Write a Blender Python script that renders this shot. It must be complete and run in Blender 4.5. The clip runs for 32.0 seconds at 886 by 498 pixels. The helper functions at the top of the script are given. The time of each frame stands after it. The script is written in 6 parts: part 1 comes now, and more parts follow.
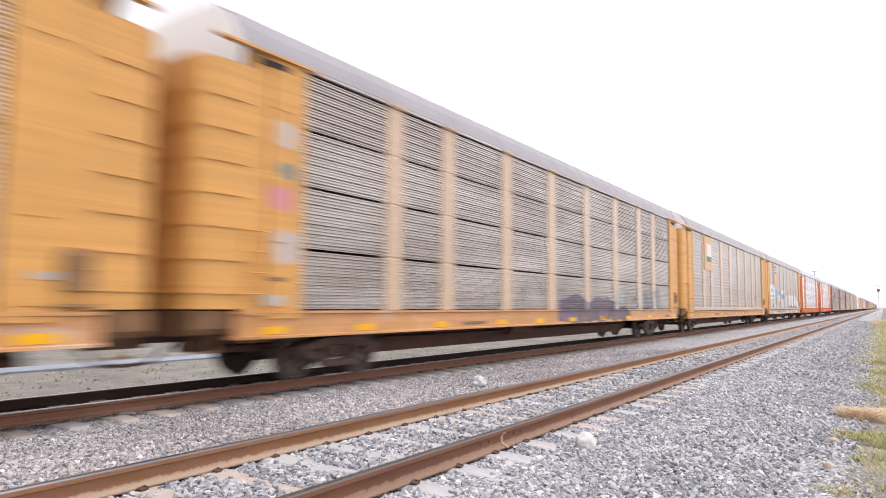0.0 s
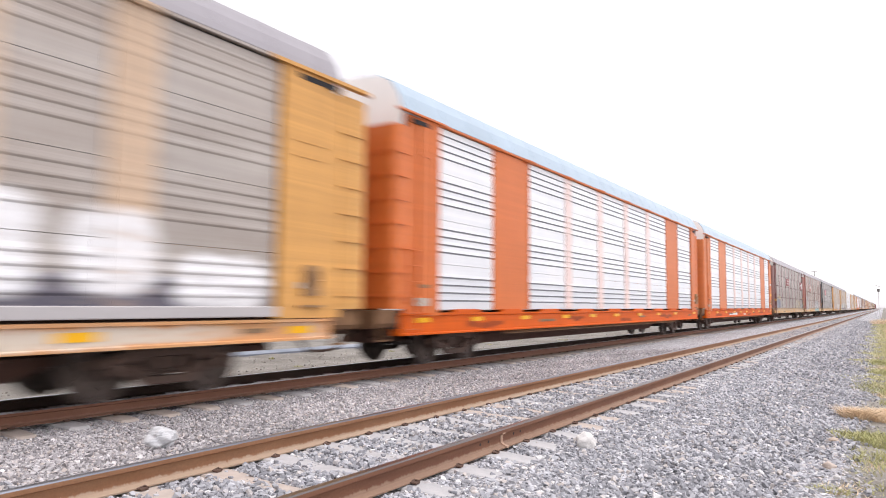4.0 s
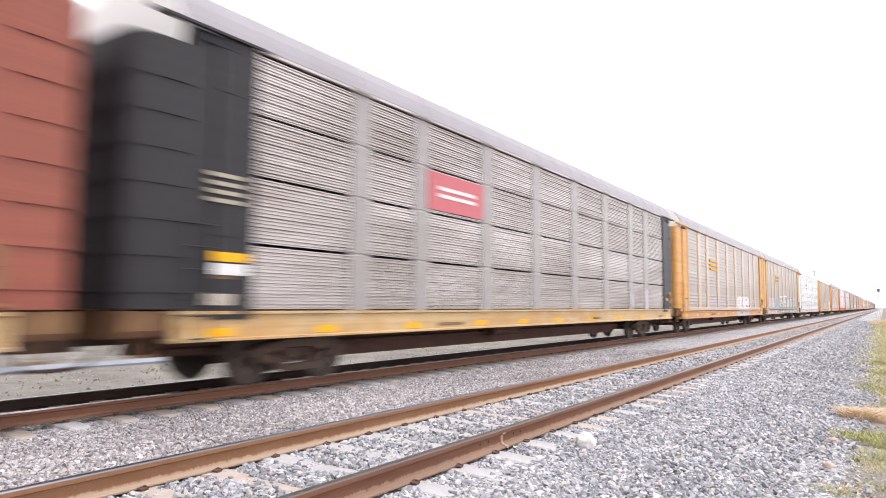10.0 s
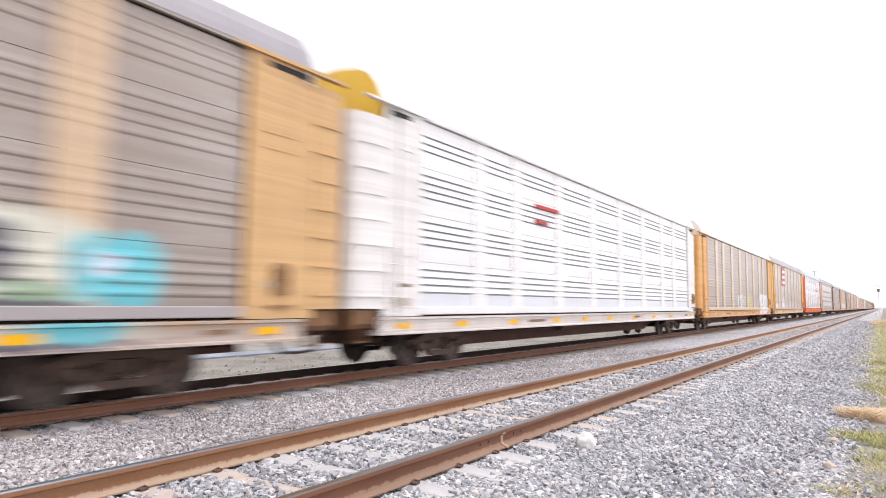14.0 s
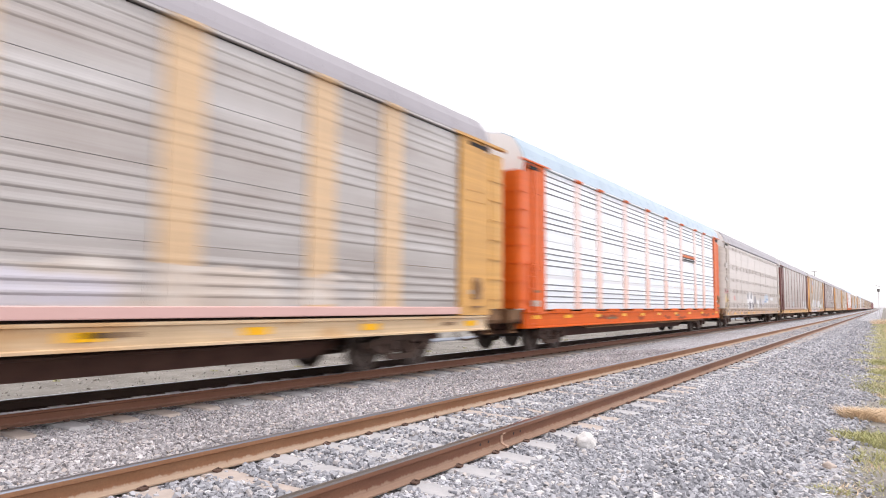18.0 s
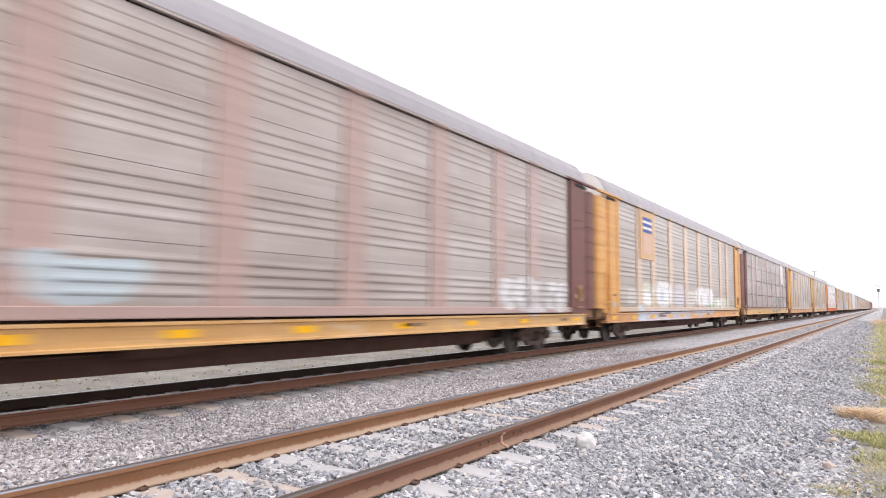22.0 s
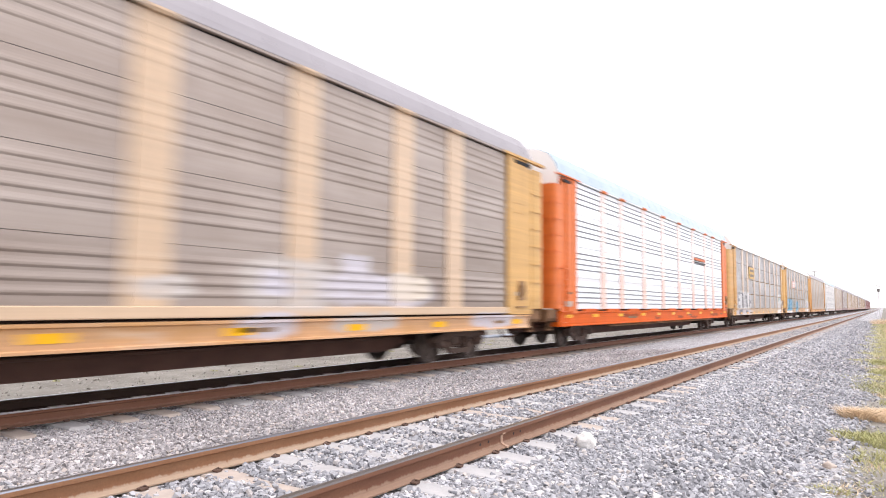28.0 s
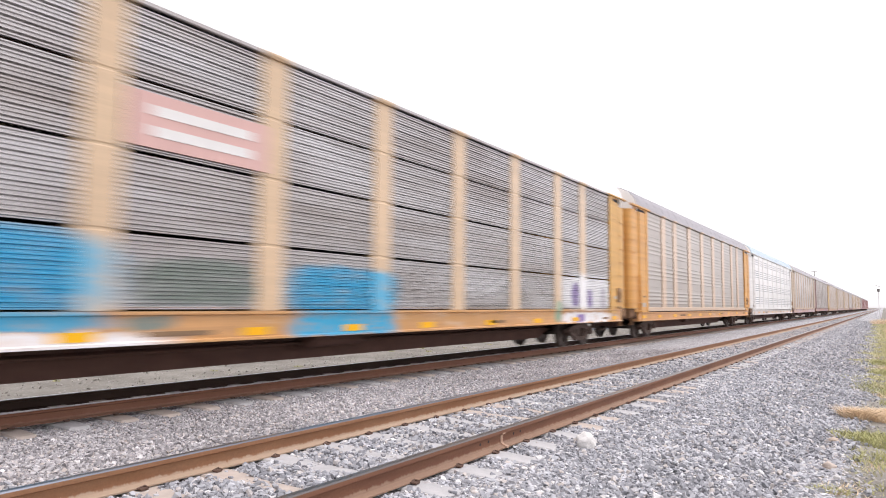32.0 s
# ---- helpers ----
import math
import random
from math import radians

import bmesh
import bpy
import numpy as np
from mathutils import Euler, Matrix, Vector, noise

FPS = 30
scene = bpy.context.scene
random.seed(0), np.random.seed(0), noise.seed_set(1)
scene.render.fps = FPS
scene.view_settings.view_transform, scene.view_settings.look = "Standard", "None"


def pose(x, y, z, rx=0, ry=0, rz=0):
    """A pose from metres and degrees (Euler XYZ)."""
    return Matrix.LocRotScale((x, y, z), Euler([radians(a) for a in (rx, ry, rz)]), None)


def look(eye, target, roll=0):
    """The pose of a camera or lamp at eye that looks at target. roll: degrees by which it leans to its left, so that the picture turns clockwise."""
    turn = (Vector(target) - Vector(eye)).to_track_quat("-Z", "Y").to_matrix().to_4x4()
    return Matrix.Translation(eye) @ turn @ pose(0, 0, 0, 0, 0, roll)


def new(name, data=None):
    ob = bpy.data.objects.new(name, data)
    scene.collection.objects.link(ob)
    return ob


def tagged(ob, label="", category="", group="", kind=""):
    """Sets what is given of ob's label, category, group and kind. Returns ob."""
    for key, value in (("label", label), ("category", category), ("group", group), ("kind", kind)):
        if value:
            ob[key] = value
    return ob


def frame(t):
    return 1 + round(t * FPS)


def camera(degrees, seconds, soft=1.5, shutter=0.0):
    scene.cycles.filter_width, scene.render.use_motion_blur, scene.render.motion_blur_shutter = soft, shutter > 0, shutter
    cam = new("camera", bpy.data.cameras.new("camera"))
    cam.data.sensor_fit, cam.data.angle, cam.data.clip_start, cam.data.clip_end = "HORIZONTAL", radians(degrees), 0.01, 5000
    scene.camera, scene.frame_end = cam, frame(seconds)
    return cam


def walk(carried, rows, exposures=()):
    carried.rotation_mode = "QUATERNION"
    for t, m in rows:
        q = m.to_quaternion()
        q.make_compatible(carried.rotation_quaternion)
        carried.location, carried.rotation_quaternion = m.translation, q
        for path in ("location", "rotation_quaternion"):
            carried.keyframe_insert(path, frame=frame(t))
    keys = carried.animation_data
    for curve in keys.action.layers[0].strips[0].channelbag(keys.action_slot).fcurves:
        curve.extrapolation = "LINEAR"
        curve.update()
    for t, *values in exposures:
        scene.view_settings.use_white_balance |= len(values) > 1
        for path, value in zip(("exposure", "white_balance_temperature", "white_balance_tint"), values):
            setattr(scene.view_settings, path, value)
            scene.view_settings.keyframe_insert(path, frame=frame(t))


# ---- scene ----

# ---- the camera: it stands still beside two tracks that run along +x ----
cam = camera(67.4, 32.0, soft=1.0, shutter=0.62)
YAW, TILT, LEAN = radians(33.50), radians(4.72), 0.52
EYE = Vector((0.0, 0.0, 1.234))
AIM = EYE + Vector((math.cos(YAW) * math.cos(TILT), math.sin(YAW) * math.cos(TILT), math.sin(TILT)))
walk(cam, [(0.0, look(EYE, AIM, LEAN)), (32.0, look(EYE, AIM, LEAN))], exposures=[(0.0, 0.96, 6500, 17), (1.0, 1.09, 6500, 17), (2.0, 1.14, 6500, 17), (3.0, 1.14, 6500, 17), (4.0, 0.96, 6500, 17), (5.0, 0.93, 6500, 17), (6.0, 0.72, 6500, 17), (7.0, 0.69, 6500, 17), (8.0, 1.00, 6500, 17), (9.0, 1.18, 6500, 17), (10.0, 1.18, 6500, 17), (11.0, 1.27, 6500, 17), (12.0, 1.27, 6500, 17), (13.0, 1.18, 6500, 17), (14.0, 1.09, 6500, 17), (15.0, 1.00, 6500, 17), (16.0, 1.01, 6500, 17), (17.0, 1.02, 6500, 17), (18.0, 1.00, 6500, 17), (19.0, 0.90, 6500, 17), (20.0, 0.69, 6500, 17), (21.0, 0.82, 6500, 17), (22.0, 1.00, 6500, 17), (23.0, 1.05, 6500, 17), (24.0, 1.09, 6500, 17), (25.0, 1.18, 6500, 17), (26.0, 1.18, 6500, 17), (27.0, 1.18, 6500, 17), (28.0, 1.18, 6500, 17), (29.0, 1.06, 6500, 17), (30.0, 0.72, 6500, 17), (31.0, 0.93, 6500, 17), (32.0, 0.96, 6500, 17)])

# ---- world and sun: bright overcast ----
world = bpy.data.worlds.new("world")
scene.world = world
world.use_nodes = True
wn, wl = world.node_tree.nodes, world.node_tree.links
wn.clear()
w_out = wn.new("ShaderNodeOutputWorld")
w_bg = wn.new("ShaderNodeBackground")
w_sky = wn.new("ShaderNodeTexSky")
w_sky.sky_type = "NISHITA"
w_sky.sun_disc = False
SUN_EL, SUN_AZ = radians(72), radians(-80)
w_sky.sun_elevation = SUN_EL
w_sky.sun_rotation = radians(90) - SUN_AZ
w_sky.air_density, w_sky.dust_density, w_sky.ozone_density = 1.0, 0.9, 1.0
w_hs = wn.new("ShaderNodeHueSaturation")
w_hs.inputs["Saturation"].default_value = 0.06
w_hs.inputs["Value"].default_value = 1.0
w_bg.inputs["Strength"].default_value = 0.15
wl.new(w_sky.outputs[0], w_hs.inputs["Color"])
wl.new(w_hs.outputs[0], w_bg.inputs["Color"])
wl.new(w_bg.outputs[0], w_out.inputs["Surface"])
sun = new("sun", bpy.data.lights.new("sun", "SUN"))
sun.data.energy, sun.data.angle, sun.data.color = 0.85, radians(30), (1.0, 0.97, 0.93)
sun.matrix_world = look(Vector((math.cos(SUN_EL) * math.cos(SUN_AZ), math.cos(SUN_EL) * math.sin(SUN_AZ), math.sin(SUN_EL))) * 60, (0, 0, 0))


# ---- materials ----
class Nodes:
    """A small wrapper round one material's node tree."""

    def __init__(self, name):
        self.mat = bpy.data.materials.new(name)
        self.mat.use_nodes = True
        self.t = self.mat.node_tree
        self.t.nodes.clear()
        self.out = self.t.nodes.new("ShaderNodeOutputMaterial")
        self.bsdf = self.t.nodes.new("ShaderNodeBsdfPrincipled")
        self.t.links.new(self.bsdf.outputs[0], self.out.inputs["Surface"])
        self.bsdf.inputs["Specular IOR Level"].default_value = 0.3
        self.coord = self.t.nodes.new("ShaderNodeTexCoord").outputs["Object"]

    def put(self, sock, value):
        if isinstance(value, bpy.types.NodeSocket):
            self.t.links.new(value, sock)
        elif isinstance(value, (tuple, list)) and len(value) == 3 and sock.type == "RGBA":
            sock.default_value = (*value, 1.0)
        else:
            sock.default_value = value

    def math(self, op, a, b=0.0, clamp=False):
        n = self.t.nodes.new("ShaderNodeMath")
        n.operation, n.use_clamp = op, clamp
        self.put(n.inputs[0], a)
        self.put(n.inputs[1], b)
        return n.outputs[0]

    def mapped(self, scale, loc=(0, 0, 0), src=None):
        n = self.t.nodes.new("ShaderNodeMapping")
        self.put(n.inputs["Vector"], src or self.coord)
        n.inputs["Scale"].default_value, n.inputs["Location"].default_value = scale, loc
        return n.outputs[0]

    def noise(self, vec, scale=1.0, detail=4.0, rough=0.6, out=0):
        n = self.t.nodes.new("ShaderNodeTexNoise")
        self.put(n.inputs["Vector"], vec)
        n.inputs["Scale"].default_value, n.inputs["Detail"].default_value, n.inputs["Roughness"].default_value = scale, detail, rough
        return n.outputs[out]

    def voronoi(self, vec, scale=1.0, feature="F1", out="Distance", metric="EUCLIDEAN"):
        n = self.t.nodes.new("ShaderNodeTexVoronoi")
        n.feature, n.distance = feature, metric
        self.put(n.inputs["Vector"], vec)
        n.inputs["Scale"].default_value = scale
        return n.outputs[out]

    def ramp(self, fac, stops, mode="LINEAR"):
        n = self.t.nodes.new("ShaderNodeValToRGB")
        n.color_ramp.interpolation = mode
        e = n.color_ramp.elements
        while len(e) < len(stops):
            e.new(0.5)
        for el, (p, c) in zip(e, stops):
            el.position = p
            el.color = (*c, 1.0) if isinstance(c, (tuple, list)) else (c, c, c, 1.0)
        self.put(n.inputs[0], fac)
        return n.outputs[0]

    def mix(self, fac, a, b, mode="MIX"):
        n = self.t.nodes.new("ShaderNodeMix")
        n.data_type, n.blend_type = "RGBA", mode
        self.put(n.inputs[0], fac)
        self.put(n.inputs[6], a)
        self.put(n.inputs[7], b)
        return n.outputs[2]

    def xyz(self, vec=None):
        n = self.t.nodes.new("ShaderNodeSeparateXYZ")
        self.put(n.inputs[0], vec or self.coord)
        return n.outputs

    def bump(self, height, strength=0.3, distance=0.02):
        n = self.t.nodes.new("ShaderNodeBump")
        n.inputs["Strength"].default_value, n.inputs["Distance"].default_value = strength, distance
        self.put(n.inputs["Height"], height)
        self.put(self.bsdf.inputs["Normal"], n.outputs[0])

    def done(self, colour, rough=0.6, metal=0.0):
        self.put(self.bsdf.inputs["Base Color"], colour)
        self.put(self.bsdf.inputs["Roughness"], rough)
        self.put(self.bsdf.inputs["Metallic"], metal)
        return self.mat


def spray(n, colour, tags):
    """Spray paint over a surface: each tag is (x0, x1, z0, z1, palette, seed) in the car's own metres."""
    for x0, x1, z0, z1, palette, seed in tags:
        wob = n.noise(n.mapped((1.1, 0.0, 1.3), (seed, 0, seed)), 1.0, 2.0, 0.5, out=1)
        vec = n.t.nodes.new("ShaderNodeVectorMath")
        vec.operation = "MULTIPLY_ADD"
        n.put(vec.inputs[0], wob)
        vec.inputs[1].default_value = (0.9, 0.0, 0.7)
        n.put(vec.inputs[2], n.coord)
        x, y, z = n.xyz(vec.outputs[0])
        cx, hx, cz, hz = (x0 + x1) / 2 + 0.45, (x1 - x0) / 2, (z0 + z1) / 2 + 0.35, (z1 - z0) / 2
        dx = n.math("DIVIDE", n.math("ABSOLUTE", n.math("SUBTRACT", x, cx)), hx)
        dz = n.math("DIVIDE", n.math("ABSOLUTE", n.math("SUBTRACT", z, cz)), hz)
        d = n.math("ADD", n.math("POWER", dx, 6.0), n.math("POWER", dz, 6.0))
        side = n.math("LESS_THAN", n.xyz()[1], 0.0)
        inside = n.math("MULTIPLY", n.ramp(d, [(0.85, 1.0), (1.0, 0.0)]), side)
        # upright block letters: square cells, an outline round each, thin strokes over them
        block = n.mapped((1.0, 0.0, 0.6), (seed * 3.1, 0, seed), vec.outputs[0])
        cid = n.xyz(n.voronoi(block, 1.45, "F1", "Color", "CHEBYCHEV"))[0]
        steps = [(i / len(palette), c) for i, c in enumerate(palette)]
        fill = n.ramp(cid, steps, "CONSTANT")
        gap = n.math("SUBTRACT", n.voronoi(block, 1.45, "F2", "Distance", "CHEBYCHEV"), n.voronoi(block, 1.45, "F1", "Distance", "CHEBYCHEV"))
        fill = n.mix(n.ramp(gap, [(0.06, 0.9), (0.09, 0.0)]), fill, palette[0])
        stroke = n.math("ABSOLUTE", n.math("SUBTRACT", n.noise(n.mapped((1.5, 0.0, 1.2), (seed * 1.7, 0, 2.0), vec.outputs[0]), 1.0, 1.0, 0.4), 0.5))
        fill = n.mix(n.ramp(stroke, [(0.018, 0.85), (0.03, 0.0)]), fill, palette[-1])
        worn = n.ramp(n.noise(n.coord, 3.0, 5.0, 0.7), [(0.25, 0.55), (0.5, 0.95)])
        colour = n.mix(n.math("MULTIPLY", inside, worn), colour, fill)
    return colour


def blots(n, colour, shapes, seed):
    """Fields of spray paint with soft, wavering rims: each is (x0, x1, z0, z1, colour name) in the car's own metres."""
    if not shapes:
        return colour
    wob = n.noise(n.mapped((1.5, 0.0, 1.7), (seed, 0, seed)), 1.0, 5.0, 0.68, out=1)
    vec = n.t.nodes.new("ShaderNodeVectorMath")
    vec.operation = "MULTIPLY_ADD"
    n.put(vec.inputs[0], wob)
    vec.inputs[1].default_value = (0.50, 0.0, 0.34)
    n.put(vec.inputs[2], n.coord)
    x, y, z = n.xyz(vec.outputs[0])
    side = n.math("LESS_THAN", n.xyz()[1], 0.0)
    worn = n.ramp(n.noise(n.mapped((1.5, 0.0, 4.0), (seed, 0, seed)), 1.5, 5.0, 0.72), [(0.32, 0.42), (0.52, 1.0)])
    worn = n.math("MULTIPLY", worn, side)
    for x0, x1, z0, z1, key in shapes:
        hx, hz = max(0.16, (x1 - x0) / 2), max(0.06, (z1 - z0) / 2)
        cx, cz = (x0 + x1) / 2 + 0.25, (z0 + z1) / 2 + 0.17
        dx = n.math("POWER", n.math("ABSOLUTE", n.math("DIVIDE", n.math("SUBTRACT", x, cx), hx)), 4.0)
        dz = n.math("POWER", n.math("ABSOLUTE", n.math("DIVIDE", n.math("SUBTRACT", z, cz), hz)), 4.0)
        inside = n.math("MULTIPLY", n.math("SUBTRACT", 1.25, n.math("ADD", dx, dz)), 1.1, clamp=True)
        colour = n.mix(n.math("MULTIPLY", inside, worn), colour, SPRAYS[key])
    return colour


def painted(name, base, dirt=(0.12, 0.09, 0.07), amount=0.5, rough=0.5, metal=0.0, rust=0.25, tags=(), bands=(), gloss=0.35, patchy=0.0, film=0.0, shapes=(), seed=0.0, coat=0.35):
    """Weathered paint or sheet steel: streaks that run down, blotches, rust specks, spray paint."""
    n = Nodes(name)
    n.bsdf.inputs["Specular IOR Level"].default_value = gloss
    streak = n.ramp(n.noise(n.mapped((2.6, 2.6, 0.22)), 1.6, 5.0, 0.65), [(0.42, 0.0), (0.78, 1.0)])
    blotch = n.ramp(n.noise(n.coord, 0.55, 4.0, 0.6), [(0.35, 0.0), (0.75, 1.0)])
    fine = n.noise(n.coord, 38.0, 3.0, 0.7)
    lighter = tuple(min(0.9, c * 1.16) for c in base)
    col = n.mix(blotch, base, lighter)
    info = n.t.nodes.new("ShaderNodeObjectInfo")
    tone = n.math("MULTIPLY", n.math("SUBTRACT", info.outputs["Random"], 0.5), 0.16)
    col = n.mix(n.math("MULTIPLY", n.math("ADD", streak, tone, clamp=True), amount * 0.55), col, dirt)
    along = n.ramp(n.noise(n.mapped((0.12, 0.0, 7.0)), 1.0, 4.0, 0.7), [(0.38, 0.0), (0.66, 1.0)])
    col = n.mix(n.math("MULTIPLY", along, amount * 0.5), col, lighter)
    col = n.mix(n.math("MULTIPLY", n.math("SUBTRACT", 1.0, along), amount * 0.4), col, dirt)
    if patchy:
        stain = n.ramp(n.noise(n.mapped((0.55, 0.0, 1.6), (3.0, 0, 1.0)), 1.0, 5.0, 0.62), [(0.50, 0.0), (0.60, 1.0)])
        col = n.mix(n.math("MULTIPLY", stain, patchy), col, (0.52, 0.27, 0.08))
        scuff = n.ramp(n.noise(n.mapped((0.45, 0.0, 2.2), (11.0, 0, 5.0)), 1.0, 5.0, 0.65), [(0.56, 0.0), (0.66, 1.0)])
        col = n.mix(n.math("MULTIPLY", scuff, patchy * 0.8), col, (0.66, 0.58, 0.50))
    if film:
        # brown road film in long uneven drifts, and paler rubbed lengths between them
        drift = n.ramp(n.noise(n.mapped((0.16, 0.0, 0.9), (seed, 0, 2.0 + seed)), 1.0, 5.0, 0.62), [(0.36, 0.0), (0.62, 1.0)])
        col = n.mix(n.math("MULTIPLY", drift, film), col, (0.22, 0.165, 0.13))
        rubbed = n.ramp(n.noise(n.mapped((0.10, 0.0, 3.4), (7.0 + seed, 0, seed)), 1.0, 5.0, 0.7), [(0.50, 0.0), (0.70, 1.0)])
        col = n.mix(n.math("MULTIPLY", rubbed, film * 0.5), col, lighter)
    for z0, z1, c, k in bands:
        z = n.xyz()[2]
        on = n.math("MULTIPLY", n.math("GREATER_THAN", z, z0), n.math("LESS_THAN", z, z1))
        col = n.mix(n.math("MULTIPLY", on, k), col, c)
    col = spray(n, col, tags)
    col = blots(n, col, shapes, seed)
    specks = n.ramp(n.noise(n.coord, 2.3, 6.0, 0.75), [(0.62, 0.0), (0.72, 1.0)])
    col = n.mix(n.math("MULTIPLY", specks, rust), col, (0.17, 0.07, 0.035))
    col = n.mix(n.math("MULTIPLY", fine, 0.14), col, dirt)
    n.bump(fine, 0.12, 0.01)
    n.bsdf.inputs["Coat Weight"].default_value = coat
    n.bsdf.inputs["Coat Roughness"].default_value = 0.30
    return n.done(col, n.math("ADD", n.math("MULTIPLY", fine, 0.25), rough - 0.1, clamp=True), metal)


def rail_mat(name, web, crust, foot=0.18, pale=0.3):
    n = Nodes(name)
    big = n.noise(n.mapped((0.7, 4.0, 4.0)), 1.5, 5.0, 0.65)
    fine = n.noise(n.coord, 45.0, 4.0, 0.7)
    col = n.mix(n.ramp(big, [(0.35, 0.0), (0.7, 1.0)]), web, crust)
    col = n.mix(n.math("MULTIPLY", fine, 0.45), col, (0.06, 0.035, 0.025))
    # pale crust that climbs unevenly from the foot
    z = n.math("ADD", n.xyz()[2], foot)
    rise = n.math("MULTIPLY", n.noise(n.mapped((7.0, 0.0, 0.0)), 1.0, 6.0, 0.8), 0.115)
    crusty = n.ramp(n.math("SUBTRACT", rise, z), [(0.0, 0.0), (0.015, 1.0)])
    col = n.mix(n.math("MULTIPLY", crusty, pale), col, (0.46, 0.36, 0.27))
    n.bump(fine, 0.3, 0.006)
    return n.done(col, 0.75, 0.15)


def worn_steel(name, tone):
    n = Nodes(name)
    f = n.noise(n.mapped((0.6, 60.0, 8.0)), 2.0, 3.0, 0.6)
    col = n.mix(f, tuple(c * 0.75 for c in tone), tone)
    return n.done(col, n.math("ADD", n.math("MULTIPLY", f, 0.2), 0.22), 0.9)


def stone_mat(name, dark, pale, warm):
    n = Nodes(name)
    isl = n.t.nodes.new("ShaderNodeNewGeometry").outputs["Random Per Island"]
    col = n.ramp(isl, [(0.0, dark), (0.45, tuple((a + b) / 2 for a, b in zip(dark, pale))), (0.8, pale), (0.93, warm), (1.0, tuple(min(1, c * 1.45) for c in pale))])
    big = n.ramp(n.noise(n.coord, 0.45, 3.0, 0.6), [(0.3, 0.75), (0.7, 1.1)])
    col = n.mix(1.0, col, big, "MULTIPLY")
    fine = n.noise(n.coord, 70.0, 4.0, 0.7)
    col = n.mix(n.math("MULTIPLY", fine, 0.5), col, tuple(c * 0.55 for c in dark))
    n.bump(fine, 0.4, 0.006)
    return n.done(col, 0.85)


def gravel_mat(name, dark, pale, scale=22.0):
    n = Nodes(name)
    cell = n.xyz(n.voronoi(n.coord, scale, "F1", "Color"))[0]
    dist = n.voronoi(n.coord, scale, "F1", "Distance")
    big = n.ramp(n.noise(n.coord, 0.3, 4.0, 0.65), [(0.3, 0.82), (0.7, 1.12)])
    col = n.ramp(cell, [(0.0, dark), (0.6, pale), (1.0, tuple(min(1, c * 1.25) for c in pale))])
    # cell rims darkened: shade between the stones, put into the colour
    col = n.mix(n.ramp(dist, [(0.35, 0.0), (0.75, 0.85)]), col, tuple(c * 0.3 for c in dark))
    col = n.mix(1.0, col, big, "MULTIPLY")
    n.bump(n.math("SUBTRACT", 1.0, dist), 0.9, 0.03)
    return n.done(col, 0.9)


def dirt_mat(name, dark, pale):
    """Pale dirt strewn with small stones and clods."""
    n = Nodes(name)
    cell = n.xyz(n.voronoi(n.coord, 16.0, "F1", "Color"))[0]
    dist = n.voronoi(n.coord, 16.0, "F1", "Distance")
    big = n.ramp(n.noise(n.coord, 0.6, 5.0, 0.65), [(0.35, 0.0), (0.65, 1.0)])
    col = n.mix(big, dark, pale)
    chips = n.math("MULTIPLY", n.ramp(cell, [(0.55, 0.0), (0.6, 1.0)]), n.ramp(dist, [(0.30, 1.0), (0.42, 0.0)]))
    col = n.mix(n.math("MULTIPLY", chips, 0.8), col, n.ramp(cell, [(0.6, (0.16, 0.15, 0.145)), (0.8, (0.40, 0.385, 0.36)), (1.0, (0.54, 0.52, 0.49))]))
    fine = n.noise(n.coord, 40.0, 4.0, 0.7)
    col = n.mix(n.math("MULTIPLY", fine, 0.4), col, tuple(c * 0.6 for c in dark))
    n.bump(n.math("ADD", chips, fine), 0.6, 0.03)
    return n.done(col, 0.95)


def plain_mat(name, base, alt, scale, rough=0.8, metal=0.0, bump=0.2):
    n = Nodes(name)
    f = n.noise(n.coord, scale, 5.0, 0.65)
    g = n.noise(n.coord, scale * 9, 3.0, 0.7)
    col = n.mix(n.ramp(f, [(0.35, 0.0), (0.68, 1.0)]), base, alt)
    col = n.mix(n.math("MULTIPLY", g, 0.3), col, tuple(c * 0.6 for c in base))
    n.bump(g, bump, 0.01)
    return n.done(col, rough, metal)


def leaf_mat(name, a, b):
    n = Nodes(name)
    isl = n.t.nodes.new("ShaderNodeNewGeometry").outputs["Random Per Island"]
    col = n.mix(isl, a, b)
    return n.done(col, 0.7)


M_RAIL_NEAR = rail_mat("rusty_rail_steel", (0.20, 0.09, 0.055), (0.27, 0.13, 0.075), 0.18, 0.35)
M_RAIL_ORANGE = rail_mat("orange_rusted_rail_steel", (0.31, 0.15, 0.075), (0.37, 0.20, 0.11), 0.186, 0.75)
M_RAIL_FAR = rail_mat("brown_rail_steel", (0.18, 0.078, 0.046), (0.23, 0.105, 0.065), 0.33, 0.1)
# the back rail under the train: shade put into its dark colour
M_RAIL_SHADE = rail_mat("shaded_rail_steel", (0.04, 0.025, 0.02), (0.06, 0.035, 0.025), 0.33, 0.0)
M_HEAD = worn_steel("worn_rail_head", (0.58, 0.58, 0.61))
M_HEAD_WORN = worn_steel("half_worn_rail_head", (0.22, 0.235, 0.27))
M_HEAD_DULL = worn_steel("dull_rail_head", (0.20, 0.185, 0.18))
M_TIE = plain_mat("weathered_concrete", (0.42, 0.415, 0.42), (0.54, 0.53, 0.53), 5.0, 0.9, 0.0, 0.35)
M_TIE_WARM = plain_mat("stained_concrete", (0.44, 0.375, 0.33), (0.56, 0.485, 0.43), 5.0, 0.9, 0.0, 0.35)
